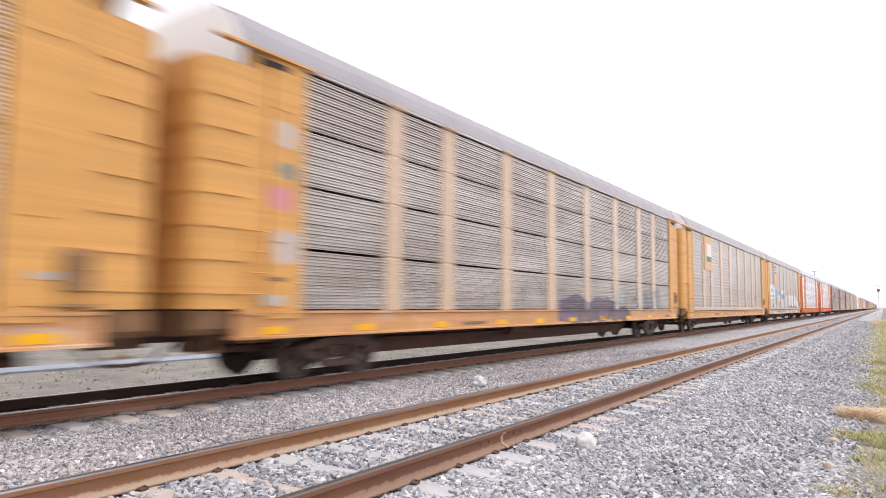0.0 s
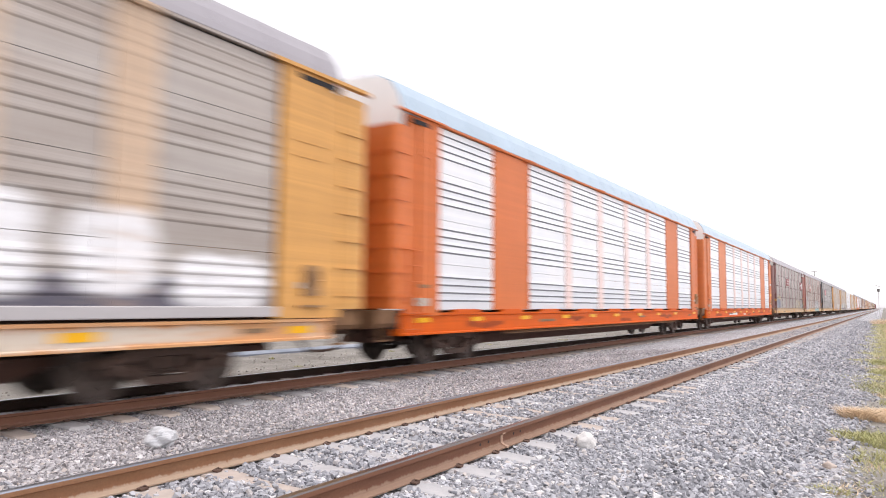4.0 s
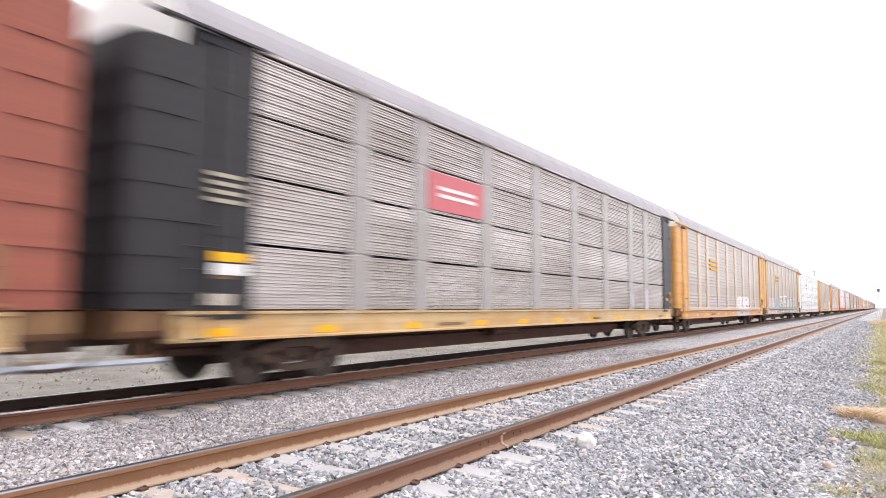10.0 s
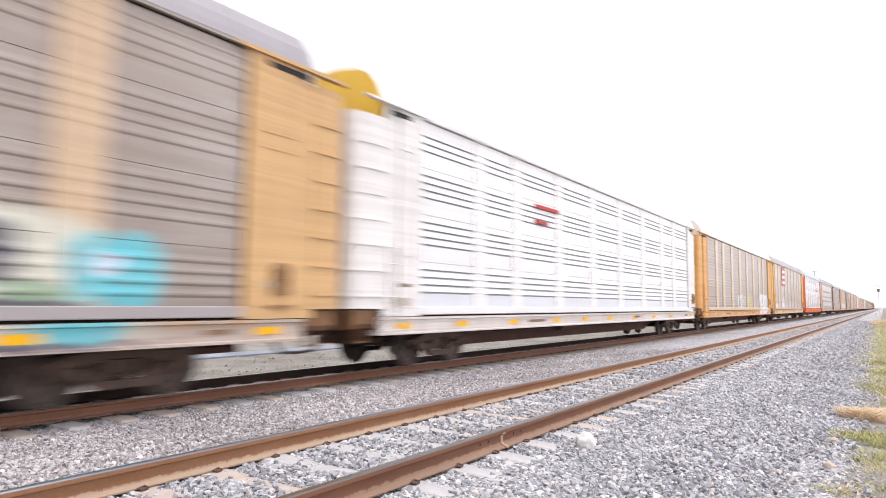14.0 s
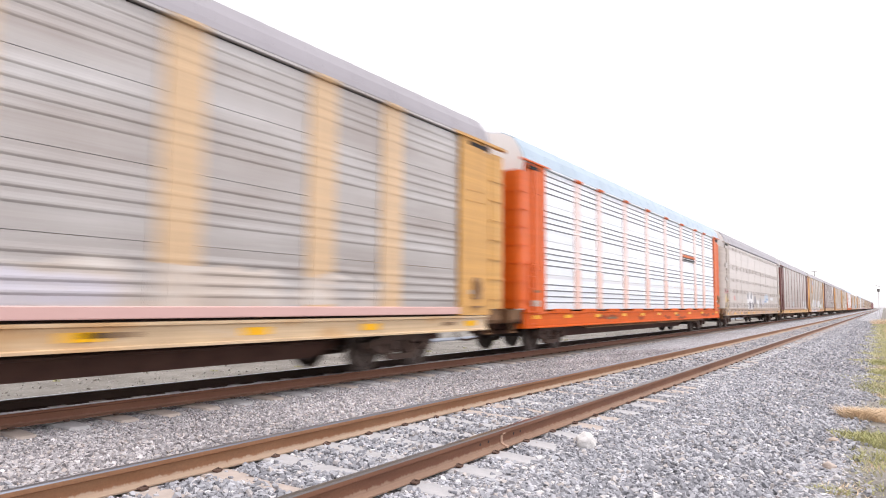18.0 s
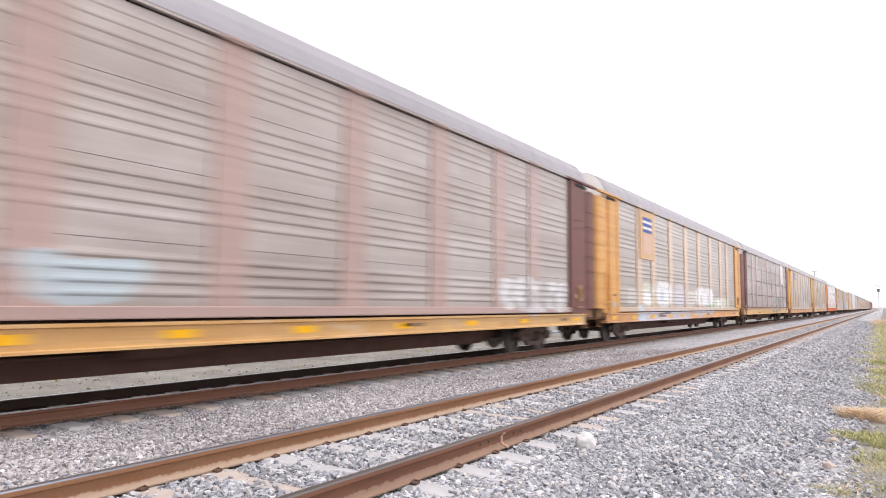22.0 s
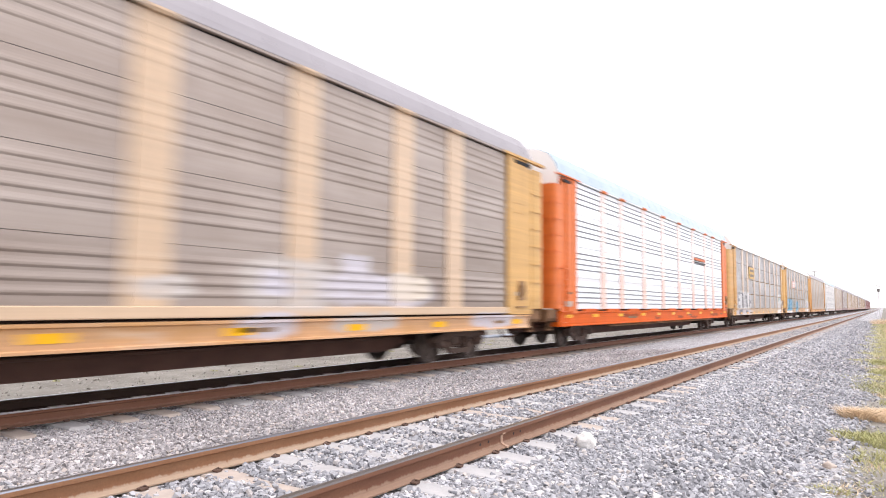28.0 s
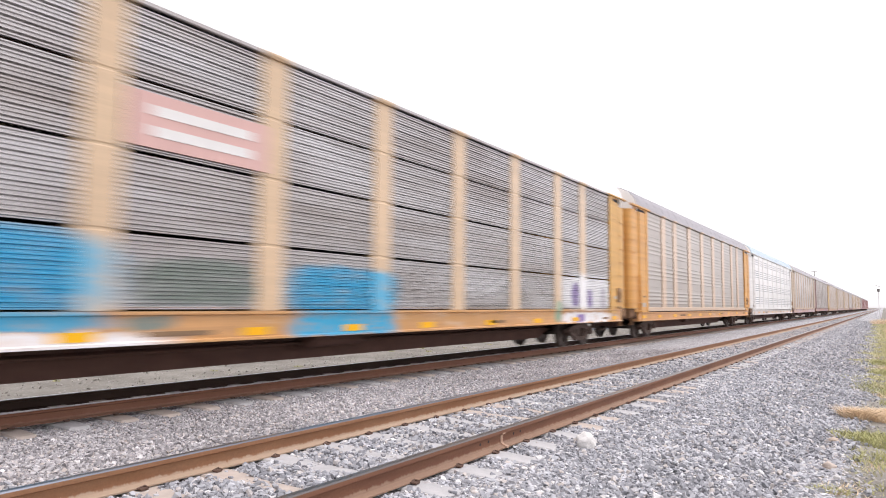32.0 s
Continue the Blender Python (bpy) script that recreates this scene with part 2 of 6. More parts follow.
M_CLIP = plain_mat("rusted_clip", (0.17, 0.11, 0.085), (0.12, 0.075, 0.06), 20.0, 0.8, 0.3)
M_STONE = stone_mat("ballast_stone", (0.255, 0.26, 0.28), (0.68, 0.685, 0.72), (0.64, 0.575, 0.53))
M_STONE_FAR = stone_mat("ballast_stone_brownish", (0.29, 0.275, 0.28), (0.70, 0.675, 0.685), (0.64, 0.555, 0.50))
M_STONE_DIRT = stone_mat("dusty_stone", (0.34, 0.32, 0.29), (0.60, 0.57, 0.53), (0.55, 0.50, 0.44))
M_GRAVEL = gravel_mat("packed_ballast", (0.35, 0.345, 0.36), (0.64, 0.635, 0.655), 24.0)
M_DIRT = dirt_mat("stony_dirt", (0.20, 0.185, 0.16), (0.36, 0.34, 0.30))
M_ROAD = plain_mat("damp_pale_concrete", (0.20, 0.23, 0.28), (0.36, 0.39, 0.44), 0.25, 0.75, 0.0, 0.1)
M_ROCK = plain_mat("pale_rock", (0.66, 0.64, 0.62), (0.80, 0.79, 0.77), 9.0, 0.9, 0.0, 0.5)
M_DARK = plain_mat("dark_underframe", (0.085, 0.042, 0.032), (0.13, 0.068, 0.05), 4.0, 0.8)
M_TRUCK = plain_mat("greasy_brown_steel", (0.075, 0.05, 0.04), (0.14, 0.09, 0.07), 5.0, 0.7, 0.2)
M_WHEEL = plain_mat("wheel_steel", (0.09, 0.07, 0.06), (0.14, 0.11, 0.095), 8.0, 0.5, 0.5)
M_REFLECT = plain_mat("yellow_reflector", (0.92, 0.50, 0.003), (0.85, 0.42, 0.003), 30.0, 0.35)
M_STAMP = plain_mat("faded_black_stencil", (0.20, 0.13, 0.08), (0.34, 0.22, 0.12), 6.0)
M_NOTICE = plain_mat("dusty_notice", (0.55, 0.50, 0.44), (0.40, 0.34, 0.28), 6.0)
# near-black that stands in for the shade inside slots and holes
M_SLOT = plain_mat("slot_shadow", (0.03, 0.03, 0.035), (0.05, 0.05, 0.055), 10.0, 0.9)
# louvre and vent recesses: their shade is put into these greys
M_LOUVRE = plain_mat("louvre_shade", (0.33, 0.34, 0.365), (0.41, 0.42, 0.44), 10.0, 0.9)
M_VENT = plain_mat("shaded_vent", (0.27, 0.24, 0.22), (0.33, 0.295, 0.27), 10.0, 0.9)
M_INNER = plain_mat("inner_steel", (0.16, 0.15, 0.145), (0.22, 0.2, 0.19), 2.0, 0.8)
M_BAG = plain_mat("white_plastic", (0.62, 0.63, 0.64), (0.52, 0.53, 0.55), 12.0, 0.45)
M_GRASS = leaf_mat("green_grass", (0.33, 0.34, 0.13), (0.54, 0.51, 0.27))
M_GRASS_PALE = leaf_mat("yellowing_grass", (0.47, 0.46, 0.22), (0.70, 0.65, 0.40))
M_GRASS_DRY = leaf_mat("dry_grass", (0.64, 0.48, 0.31), (0.86, 0.71, 0.52))
M_LEAF = leaf_mat("tree_leaf", (0.035, 0.055, 0.02), (0.08, 0.10, 0.04))
M_BARK = plain_mat("bark", (0.13, 0.10, 0.08), (0.2, 0.16, 0.13), 6.0, 0.9)
M_POLE = plain_mat("grey_pole", (0.25, 0.24, 0.23), (0.34, 0.32, 0.31), 5.0, 0.7)


# ---- mesh helpers ----
def prism(bm, poly, x0, x1, axis="x", mats=None):
    """A closed solid: the polygon poly, swept from x0 to x1 along one axis. mats: a material index for each side."""
    def at(p, s):
        return (s, p[0], p[1]) if axis == "x" else (p[0], s, p[1]) if axis == "y" else (p[0], p[1], s)
    a = [bm.verts.new(at(p, x0)) for p in poly]
    b = [bm.verts.new(at(p, x1)) for p in poly]
    k = len(poly)
    for i in range(k):
        f = bm.faces.new((a[i], a[(i + 1) % k], b[(i + 1) % k], b[i]))
        if mats:
            f.material_index = mats[i]
    bm.faces.new(a)
    bm.faces.new(b[::-1])


def box(bm, x0, x1, y0, y1, z0, z1, mat=0):
    v = [bm.verts.new((x, y, z)) for x in (x0, x1) for y in (y0, y1) for z in (z0, z1)]
    for q in ((0, 1, 3, 2), (4, 6, 7, 5), (0, 4, 5, 1), (2, 3, 7, 6), (0, 2, 6, 4), (1, 5, 7, 3)):
        bm.faces.new([v[i] for i in q]).material_index = mat


def tube(bm, a, b, r, n=8, r2=None, mat=0):
    a, b = Vector(a), Vector(b)
    d = (b - a).normalized()
    u = d.orthogonal().normalized()
    w = d.cross(u)
    r2 = r if r2 is None else r2
    ra = [bm.verts.new(a + (u * math.cos(2 * math.pi * i / n) + w * math.sin(2 * math.pi * i / n)) * r) for i in range(n)]
    rb = [bm.verts.new(b + (u * math.cos(2 * math.pi * i / n) + w * math.sin(2 * math.pi * i / n)) * r2) for i in range(n)]
    for i in range(n):
        bm.faces.new((ra[i], ra[(i + 1) % n], rb[(i + 1) % n], rb[i])).material_index = mat
    bm.faces.new(ra[::-1]).material_index = mat
    bm.faces.new(rb).material_index = mat


def lathe_y(bm, prof, n=28, cx=0.0, cz=0.0, mat=0):
    """A closed ring profile of (radius, y), turned round the y axis."""
    rings = []
    for i in range(n):
        a = 2 * math.pi * i / n
        rings.append([bm.verts.new((cx + r * math.cos(a), y, cz + r * math.sin(a))) for r, y in prof])
    k = len(prof)
    for i in range(n):
        p, q = rings[i], rings[(i + 1) % n]
        for j in range(k):
            bm.faces.new((p[j], p[(j + 1) % k], q[(j + 1) % k], q[j])).material_index = mat


def mesh_of(bm, name, *mats):
    bmesh.ops.recalc_face_normals(bm, faces=bm.faces)
    me = bpy.data.meshes.new(name)
    bm.to_mesh(me)
    bm.free()
    for m in mats:
        me.materials.append(m)
    return me


def piece(name, me, parent=None, label="", own=None):
    """An object on a mesh that may be shared; own: materials of its own in place of the mesh's."""
    ob = new(name, me)
    if parent:
        ob.parent = parent
    if label:
        tagged(ob, label)
    if own:
        for i, m in enumerate(own):
            ob.material_slots[i].link = "OBJECT"
            ob.material_slots[i].material = m
    return ob


def part(name, bm, material, parent, label=""):
    mats = material if isinstance(material, (tuple, list)) else (material,)
    return piece(name, mesh_of(bm, name, *mats), parent, label)


def thing(name, label, category, group="", kind="", m=None):
    ob = new(name)
    ob.empty_display_size = 0.2
    if m is not None:
        ob.matrix_world = m
    return tagged(ob, label, category, group, kind)


# ---- the plan: heights from the near rails' running surface ----
TIE_STEP = 0.658
NEAR_Y, GAUGE = 3.235, 1.57
FAR_Y = 9.006
FAR_Z = -0.147
FAR_MID = FAR_Y + GAUGE / 2
REACH = 1500.0


def ground_height(x, y):
    """The lie of the ballast: two low beds, a shallow trough between them, a shoulder that falls away on both sides."""
    pts = ((-40, -0.62), (-6, -0.55), (-1.0, -0.46), (0.6, -0.40), (1.9, -0.29), (2.45, -0.222), (2.75, -0.212), (5.4, -0.205), (6.6, -0.31), (7.9, -0.41), (8.4, -0.405), (8.9, -0.40), (11.1, -0.375), (12.4, -0.62), (15, -0.70), (60, -0.75))
    if y <= pts[0][0]:
        return pts[0][1]
    for (ya, za), (yb, zb) in zip(pts, pts[1:]):
        if y <= yb:
            k = (y - ya) / (yb - ya)
            return za + (zb - za) * k
    return pts[-1][1]


def ballast_edge(x):
    """Where the loose ballast gives way to dirt on the near side."""
    return 0.34 + 0.30 * noise.noise(Vector((x * 0.35, 3.0, 0.0))) + 0.12 * noise.noise(Vector((x * 1.3, 7.0, 0.0)))


def make_ground():
    xs = [-1500, -300, -80, -30, -12] + [-8 + 0.5 * i for i in range(120)] + [54 + 6 * i for i in range(30)] + [260, 320, 420, 600, 900, 1500, 2500, 4500]
    ys = [-3000, -900, -300, -100, -40, -20, -12, -8] + [-6 + 0.4 * i for i in range(60)] + [18.5, 20, 23, 27, 34, 45, 60, 90, 150, 300, 900, 3000]
    verts, faces = [], []
    for x in xs:
        for y in ys:
            z = ground_height(x, y)
            near = -10 < x < 60
            bumpy = 0.05 if y < 0.6 else 0.07 if y > 12 else 0.012
            z += bumpy * noise.noise(Vector((x * 0.9, y * 0.9, 0.0))) * (1.0 if near else 0.3)
            verts.append((x, y, z))
    k = len(ys)
    mats = []
    for i in range(len(xs) - 1):
        for j in range(k - 1):
            faces.append((i * k + j, (i + 1) * k + j, (i + 1) * k + j + 1, i * k + j + 1))
            ym = (ys[j] + ys[j + 1]) / 2
            edge = 0.3 * noise.noise(Vector((xs[i] * 0.35, 3.0, 0.0)))
            mats.append(0 if ballast_edge(xs[i]) < ym < 12.0 + edge else 1)
    me = bpy.data.meshes.new("ground")
    me.from_pydata(verts, [], faces)
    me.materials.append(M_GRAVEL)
    me.materials.append(M_DIRT)
    me.polygons.foreach_set("material_index", mats)
    return tagged(piece("ground", me), "grey crushed-stone ballast with pale dirt and weeds beside it", "ground", kind="structure")


make_ground()


def make_road():
    """A pale damp road that runs beside the line, beyond the train."""
    bm = bmesh.new()
    prism(bm, [(19.1, -0.90), (19.1, -0.645), (19.2, -0.63), (19.7, -0.61), (20.2, -0.63), (20.3, -0.645), (20.3, -0.90)], -300, 900)
    return tagged(piece("road", mesh_of(bm, "road", M_ROAD)), "pale blue-grey damp concrete road beyond the train", "road", kind="structure")


make_road()

RAIL = ((-0.070, -0.180), (0.070, -0.180), (0.070, -0.168), (0.016, -0.150), (0.009, -0.130), (0.009, -0.055), (0.037, -0.042), (0.037, -0.010), (0.028, 0.0), (-0.028, 0.0), (-0.037, -0.010), (-0.037, -0.042), (-0.009, -0.055), (-0.009, -0.130), (-0.016, -0.150), (-0.070, -0.168))
HEAD_SIDES = [0] * 7 + [1, 1, 1] + [0] * 6


def make_rail(name, parent, y, z, web, head, label):
    bm = bmesh.new()
    rings = [[bm.verts.new((x, y + p, z + q)) for p, q in RAIL] for x in (-60, -10, 0, 10, 20, 30, 60, 120, 300, 700, REACH)]
    k = len(RAIL)
    for a, b in zip(rings, rings[1:]):
        for i in range(k):
            bm.faces.new((a[i], a[(i + 1) % k], b[(i + 1) % k], b[i])).material_index = HEAD_SIDES[i]
    bm.faces.new(rings[0])
    bm.faces.new(rings[-1][::-1])
    return part(name, bm, (web, head), parent, label)


def make_tie_mesh(half=1.27):
    """A concrete tie along y: chamfered edges, a waist, slightly lower shoulders."""
    bm = bmesh.new()
    rows = []
    for y, w, h in ((-half, 0.085, -0.045), (-half + 0.05, 0.135, -0.012), (-0.95, 0.145, 0.0), (-0.55, 0.145, 0.0), (-0.25, 0.12, -0.012), (0.25, 0.12, -0.012), (0.55, 0.145, 0.0), (0.95, 0.145, 0.0), (half - 0.05, 0.135, -0.012), (half, 0.085, -0.045)):
        rows.append([bm.verts.new(p) for p in ((-w - 0.02, y, -0.2), (-w, y, h - 0.02), (-w + 0.02, y, h), (w - 0.02, y, h), (w, y, h - 0.02), (w + 0.02, y, -0.2))])
    for p, q in zip(rows, rows[1:]):
        for i in range(5):
            bm.faces.new((p[i], p[i + 1], q[i + 1], q[i]))
    bm.faces.new(rows[0][::-1])
    bm.faces.new(rows[-1])
    return mesh_of(bm, "tie", M_TIE)


def make_clip_mesh():
    """A rail clip: a bent bar and its shoulder block."""
    bm = bmesh.new()
    box(bm, -0.030, 0.030, -0.035, 0.012, -0.012, 0.002)
    tube(bm, (-0.035, 0.008, 0.002), (0.035, 0.022, 0.008), 0.007, 6)
    tube(bm, (-0.035, 0.008, 0.002), (-0.030, -0.032, 0.002), 0.007, 6)
    tube(bm, (0.035, 0.022, 0.008), (0.030, -0.032, 0.002), 0.007, 6)
    return mesh_of(bm, "rail_clip", M_CLIP)


def make_track(name, label, y, z, first, webs, heads, drop, warm=0.4):
    rng = random.Random(int(y * 100))
    track = thing(name, label, "railway track", kind="structure")
    make_rail("rail", track, y, z, webs[0], heads[0], "")
    make_rail("rail", track, y + GAUGE, z - drop, webs[1], heads[1], "")
    tie, clip = make_tie_mesh(), make_clip_mesh()
    mid = y + GAUGE / 2
    far = bmesh.new()
    i0 = int((-6 - first) / TIE_STEP)
    for i in range(i0, i0 + 900):
        x = first + TIE_STEP * i
        if x < 75:
            ob = piece("tie", tie, track, own=(M_TIE_WARM if rng.random() < warm else M_TIE,))
            ob.matrix_basis = pose(x + rng.uniform(-0.015, 0.015), mid + rng.uniform(-0.03, 0.03), z - 0.185 - drop / 2, rng.uniform(-0.4, 0.4), 0, rng.uniform(-1.2, 1.2))
            if -5 < x < 24:
                for ry, turn in ((y, 0), (y, 180), (y + GAUGE, 0), (y + GAUGE, 180)):
                    side = -0.085 if turn == 0 else 0.085
                    c = piece("rail_clip", clip, track)
                    c.matrix_basis = pose(x + rng.uniform(-0.01, 0.01), ry + side, z - 0.172 - (drop if ry > y else 0), 0, 0, turn + rng.uniform(-12, 12))
        else:
            box(far, x - 0.12, x + 0.12, mid - 1.27, mid + 1.27, z - 0.3, z - 0.19)
    tagged(part("distant_ties", far, M_TIE, track), kind="stuff")
    return track


NEAR_TRACK = make_track("near_track", "empty track with rusty rails on pale concrete ties", NEAR_Y, 0.0, 4.37, (M_RAIL_NEAR, M_RAIL_ORANGE), (M_HEAD_DULL, M_HEAD_WORN), 0.0, 0.55)
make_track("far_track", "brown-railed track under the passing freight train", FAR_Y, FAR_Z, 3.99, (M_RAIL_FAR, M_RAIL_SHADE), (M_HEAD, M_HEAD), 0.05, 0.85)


def make_weld(track, x):
    """A thermit weld on the near rail: a rough collar down web and foot, two bolt holes on either side."""
    bm = bmesh.new()
    w = 0.022
    prism(bm, [(NEAR_Y - 0.040, -0.038), (NEAR_Y - 0.041, -0.050), (NEAR_Y - 0.018, -0.064), (NEAR_Y - 0.017, -0.128), (NEAR_Y - 0.028, -0.146), (NEAR_Y - 0.085, -0.160), (NEAR_Y - 0.088, -0.178), (NEAR_Y, -0.178), (NEAR_Y, -0.038)], x - w, x + w)
    for v in bm.verts:
        v.co.x += 0.012 * noise.noise(v.co * 30)
    part("weld_collar", bm, plain_mat("pale_rust_weld", (0.42, 0.27, 0.19), (0.52, 0.37, 0.28), 30.0), track, "pale rusty weld collar")
    for dx in (-0.42, -0.26, 0.26, 0.41):
        bm = bmesh.new()
        tube(bm, (x + dx, NEAR_Y - 0.0105, -0.088), (x + dx, NEAR_Y - 0.006, -0.088), 0.013, 10)
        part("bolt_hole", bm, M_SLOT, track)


make_weld(NEAR_TRACK, 5.96)


# ---- the train: car-carrier wagons, all coupled; x from the wagon's middle, z from the rail ----
PITCH = 28.0
FIRST_GAP = 32.488


def run(t):
    """Metres that the train has gone at t seconds."""
    return 19.6356 * t - 0.165 * (t / 16 - 1) * t - 0.2684 * math.sin(math.pi * t / 32)


LAG = {0: 1.2, 1: 0.9, 2: 0.55, 3: 0.0, 4: 0.3, 5: 0.5, 6: 0.6, 7: 0.6, 8: 0.4, 9: 0.2, 10: 0.9, 11: 0.1, 12: -0.15, 13: -0.37, 14: -0.4, 15: -0.2, 16: 0.2, 17: 0.6, 18: -0.25, 19: -0.25, 20: -0.1, 21: 0.0, 22: -0.1, 23: 0.28, 24: 0.15, 25: 0.3, 26: -0.1, 27: -0.3, 28: -0.45, 29: 0.4, 30: 0.5, 31: 0.25, 32: 0.2}


def lag(t):
    """Metres by which the train runs behind its even speed at whole seconds."""
    return LAG[int(t)]


POSTS = (-9.1, -7.1, -4.27, -1.42, 1.42, 4.27, 7.1, 9.1)
BAYS = tuple(zip((-11.65,) + POSTS, POSTS + (11.65,)))
SIDE = 1.60
BED, EAVE = 1.25, 5.36
# heights of the seams between the four rows of sheets, by style
SEAMS = {"fine": (BED, 2.29, 3.37, 4.36, EAVE), "ribbed": (BED, 2.18, 3.22, 4.31, EAVE), "wide": (BED, 2.27, 3.265, 4.335, EAVE)}
SEAMS["louvred"] = SEAMS["smooth"] = (BED, 2.28, 3.305, 4.33, EAVE)


def fine_profile(z0, z1):
    """Closely corrugated sheet: shallow grooves, every third one deeper."""
    pts, n = [], 18
    step = (z1 - z0) / n
    for i in range(n):
        a = z0 + step * i
        back = 0.058 if i % 3 == 1 else 0.034
        pts += [(-SIDE + back, a), (-SIDE + back, a + 0.30 * step), (-SIDE + 0.010, a + 0.52 * step), (-SIDE + 0.010, a + 0.82 * step)]
    pts.append((-SIDE + 0.058, z1))
    return pts, []


def ribbed_profile(z0, z1, first, step, ribs=4, deep=0.0415):
    """Flat sheet with a group of low rounded ribs in its upper part."""
    pts = [(-SIDE + 0.05, z0)]
    for i in range(ribs):
        a = z0 + first + step * i
        pts += [(-SIDE + 0.05, a), (-SIDE + deep + 0.004, a + 0.016), (-SIDE + deep, a + 0.034), (-SIDE + deep, a + 0.062), (-SIDE + deep + 0.005, a + 0.090), (-SIDE + 0.05, a + 0.125)]
    pts.append((-SIDE + 0.05, z1))
    return pts, []


def louvred_profile(z0, z1, ribs=4, first=0.345, step=0.161):
    """Flat white sheet with long open louvres let into it."""
    pts, slots = [(-SIDE + 0.04, z0)], []
    for i in range(ribs):
        a = z0 + first + step * i
        pts += [(-SIDE + 0.04, a), (-SIDE + 0.066, a + 0.006), (-SIDE + 0.066, a + 0.030), (-SIDE + 0.034, a + 0.042), (-SIDE + 0.036, a + 0.075), (-SIDE + 0.04, a + 0.110)]
        k = len(pts) - 6
        slots += [k, k + 1, k + 2]
    pts.append((-SIDE + 0.04, z1))
    return pts, slots


def side_profile(style, rows):
    pts, slots = [], []
    for r in rows:
        z0, z1 = SEAMS[style][r:r + 2]
        if style == "fine":
            more, cut = fine_profile(z0 + 0.022, z1 - 0.022)
        elif style == "wide":
            more, cut = louvred_profile(z0 + 0.004, z1 - 0.004, 4, (0.175, 0.237, 0.325, 0.320)[r], 0.173)
        elif style == "louvred":
            more, cut = louvred_profile(z0 + 0.004, z1 - 0.004, 3 if r == 3 else 4)
        elif style == "smooth":
            more, cut = [(-SIDE + 0.03, z0), (-SIDE + 0.03, z1)], []
        else:
            more, cut = ribbed_profile(z0 + 0.004, z1 - 0.004, (0.180, 0.305, 0.345, 0.330)[r], (0.164, 0.178, 0.175, 0.172)[r])
        slots += [len(pts) + c for c in cut]
        pts += more
    return pts, slots


PANELS = {}


def panel_mesh(style, bay, row, side):
    key = (style, bay, row, side)
    if key in PANELS:
        return PANELS[key]
    x0, x1 = BAYS[bay]
    x0, x1 = x0 + 0.03, x1 - 0.03
    rows = range(4) if row is None else (row,)
    bm = bmesh.new()
    pts, slots = side_profile(style, rows)
    back = -SIDE + 0.085
    poly = pts + [(back, pts[-1][1]), (back, pts[0][1])]
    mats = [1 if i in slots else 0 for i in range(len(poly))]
    if side > 0:
        poly = [(-y, z) for y, z in poly]
    prism(bm, poly, x0, x1, "x", mats)
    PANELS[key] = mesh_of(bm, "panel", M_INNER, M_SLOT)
    return PANELS[key]


def roof_section(rise=0.0):
    """The roof's cross-section: flange, steep haunch, flat crown; a sheet 4 cm thick."""
    half = [(1.635, 5.428), (1.632, 5.445), (1.590, 5.56), (1.50, 5.72 + rise * 0.5), (1.28, 5.96 + rise), (0.90, 6.13 + rise), (0.40, 6.20 + rise)]
    outer = half + [(-y, z) for y, z in reversed(half)]
    inner = [(y * 0.965, z - 0.05) for y, z in outer]
    return outer, inner


def roof_mesh(rise):
    bm = bmesh.new()
    outer, inner = roof_section(rise)
    prism(bm, outer + inner[::-1], -13.05, 13.05)
    # standing seams across the roof
    for i in range(23):
        x = -12.6 + 25.2 * i / 22
        for (ya, za), (yb, zb) in zip(outer[2:], outer[3:-2]):
            a, b = Vector((x, ya, za)), Vector((x, yb, zb))
            up = Vector((0, -(zb - za), yb - ya)).normalized()
            up = up if up.z > 0 else -up
            v = [bm.verts.new(p + d) for p in (a, b) for d in (Vector((-0.03, 0, 0)), Vector((0.03, 0, 0)), up * 0.012 + Vector((0.015, 0, 0)), up * 0.012 - Vector((0.015, 0, 0)))]
            for q in ((0, 4, 5, 1), (1, 5, 6, 2), (2, 6, 7, 3), (3, 7, 4, 0)):
                bm.faces.new([v[j] for j in q])
    return mesh_of(bm, "roof", M_INNER)


def gable_mesh(end, rise):
    """The sheet that closes the roof over the doors."""
    bm = bmesh.new()
    outer, inner = roof_section(rise)
    x0, x1 = sorted((end * 12.98, end * 13.07))
    prism(bm, [(y * 0.985, z - 0.02) for y, z in outer] + [(-1.5, 5.0), (1.5, 5.0)], x0, x1)
    return mesh_of(bm, "end_gable", M_INNER)


def sill_mesh(side, low=0.80, top=1.245):
    """One side sill: a channel beam with upper and lower flanges."""
    s = side
    bm = bmesh.new()
    y = lambda d: s * (SIDE - d)
    prism(bm, [(y(0.30), low), (y(-0.01), low), (y(-0.01), low + 0.035), (y(0.03), low + 0.05), (y(0.03), top - 0.065), (y(-0.015), top - 0.045), (y(-0.015), top), (y(0.30), top)], -12.95, 12.95)
    return mesh_of(bm, "side_sill", M_INNER)


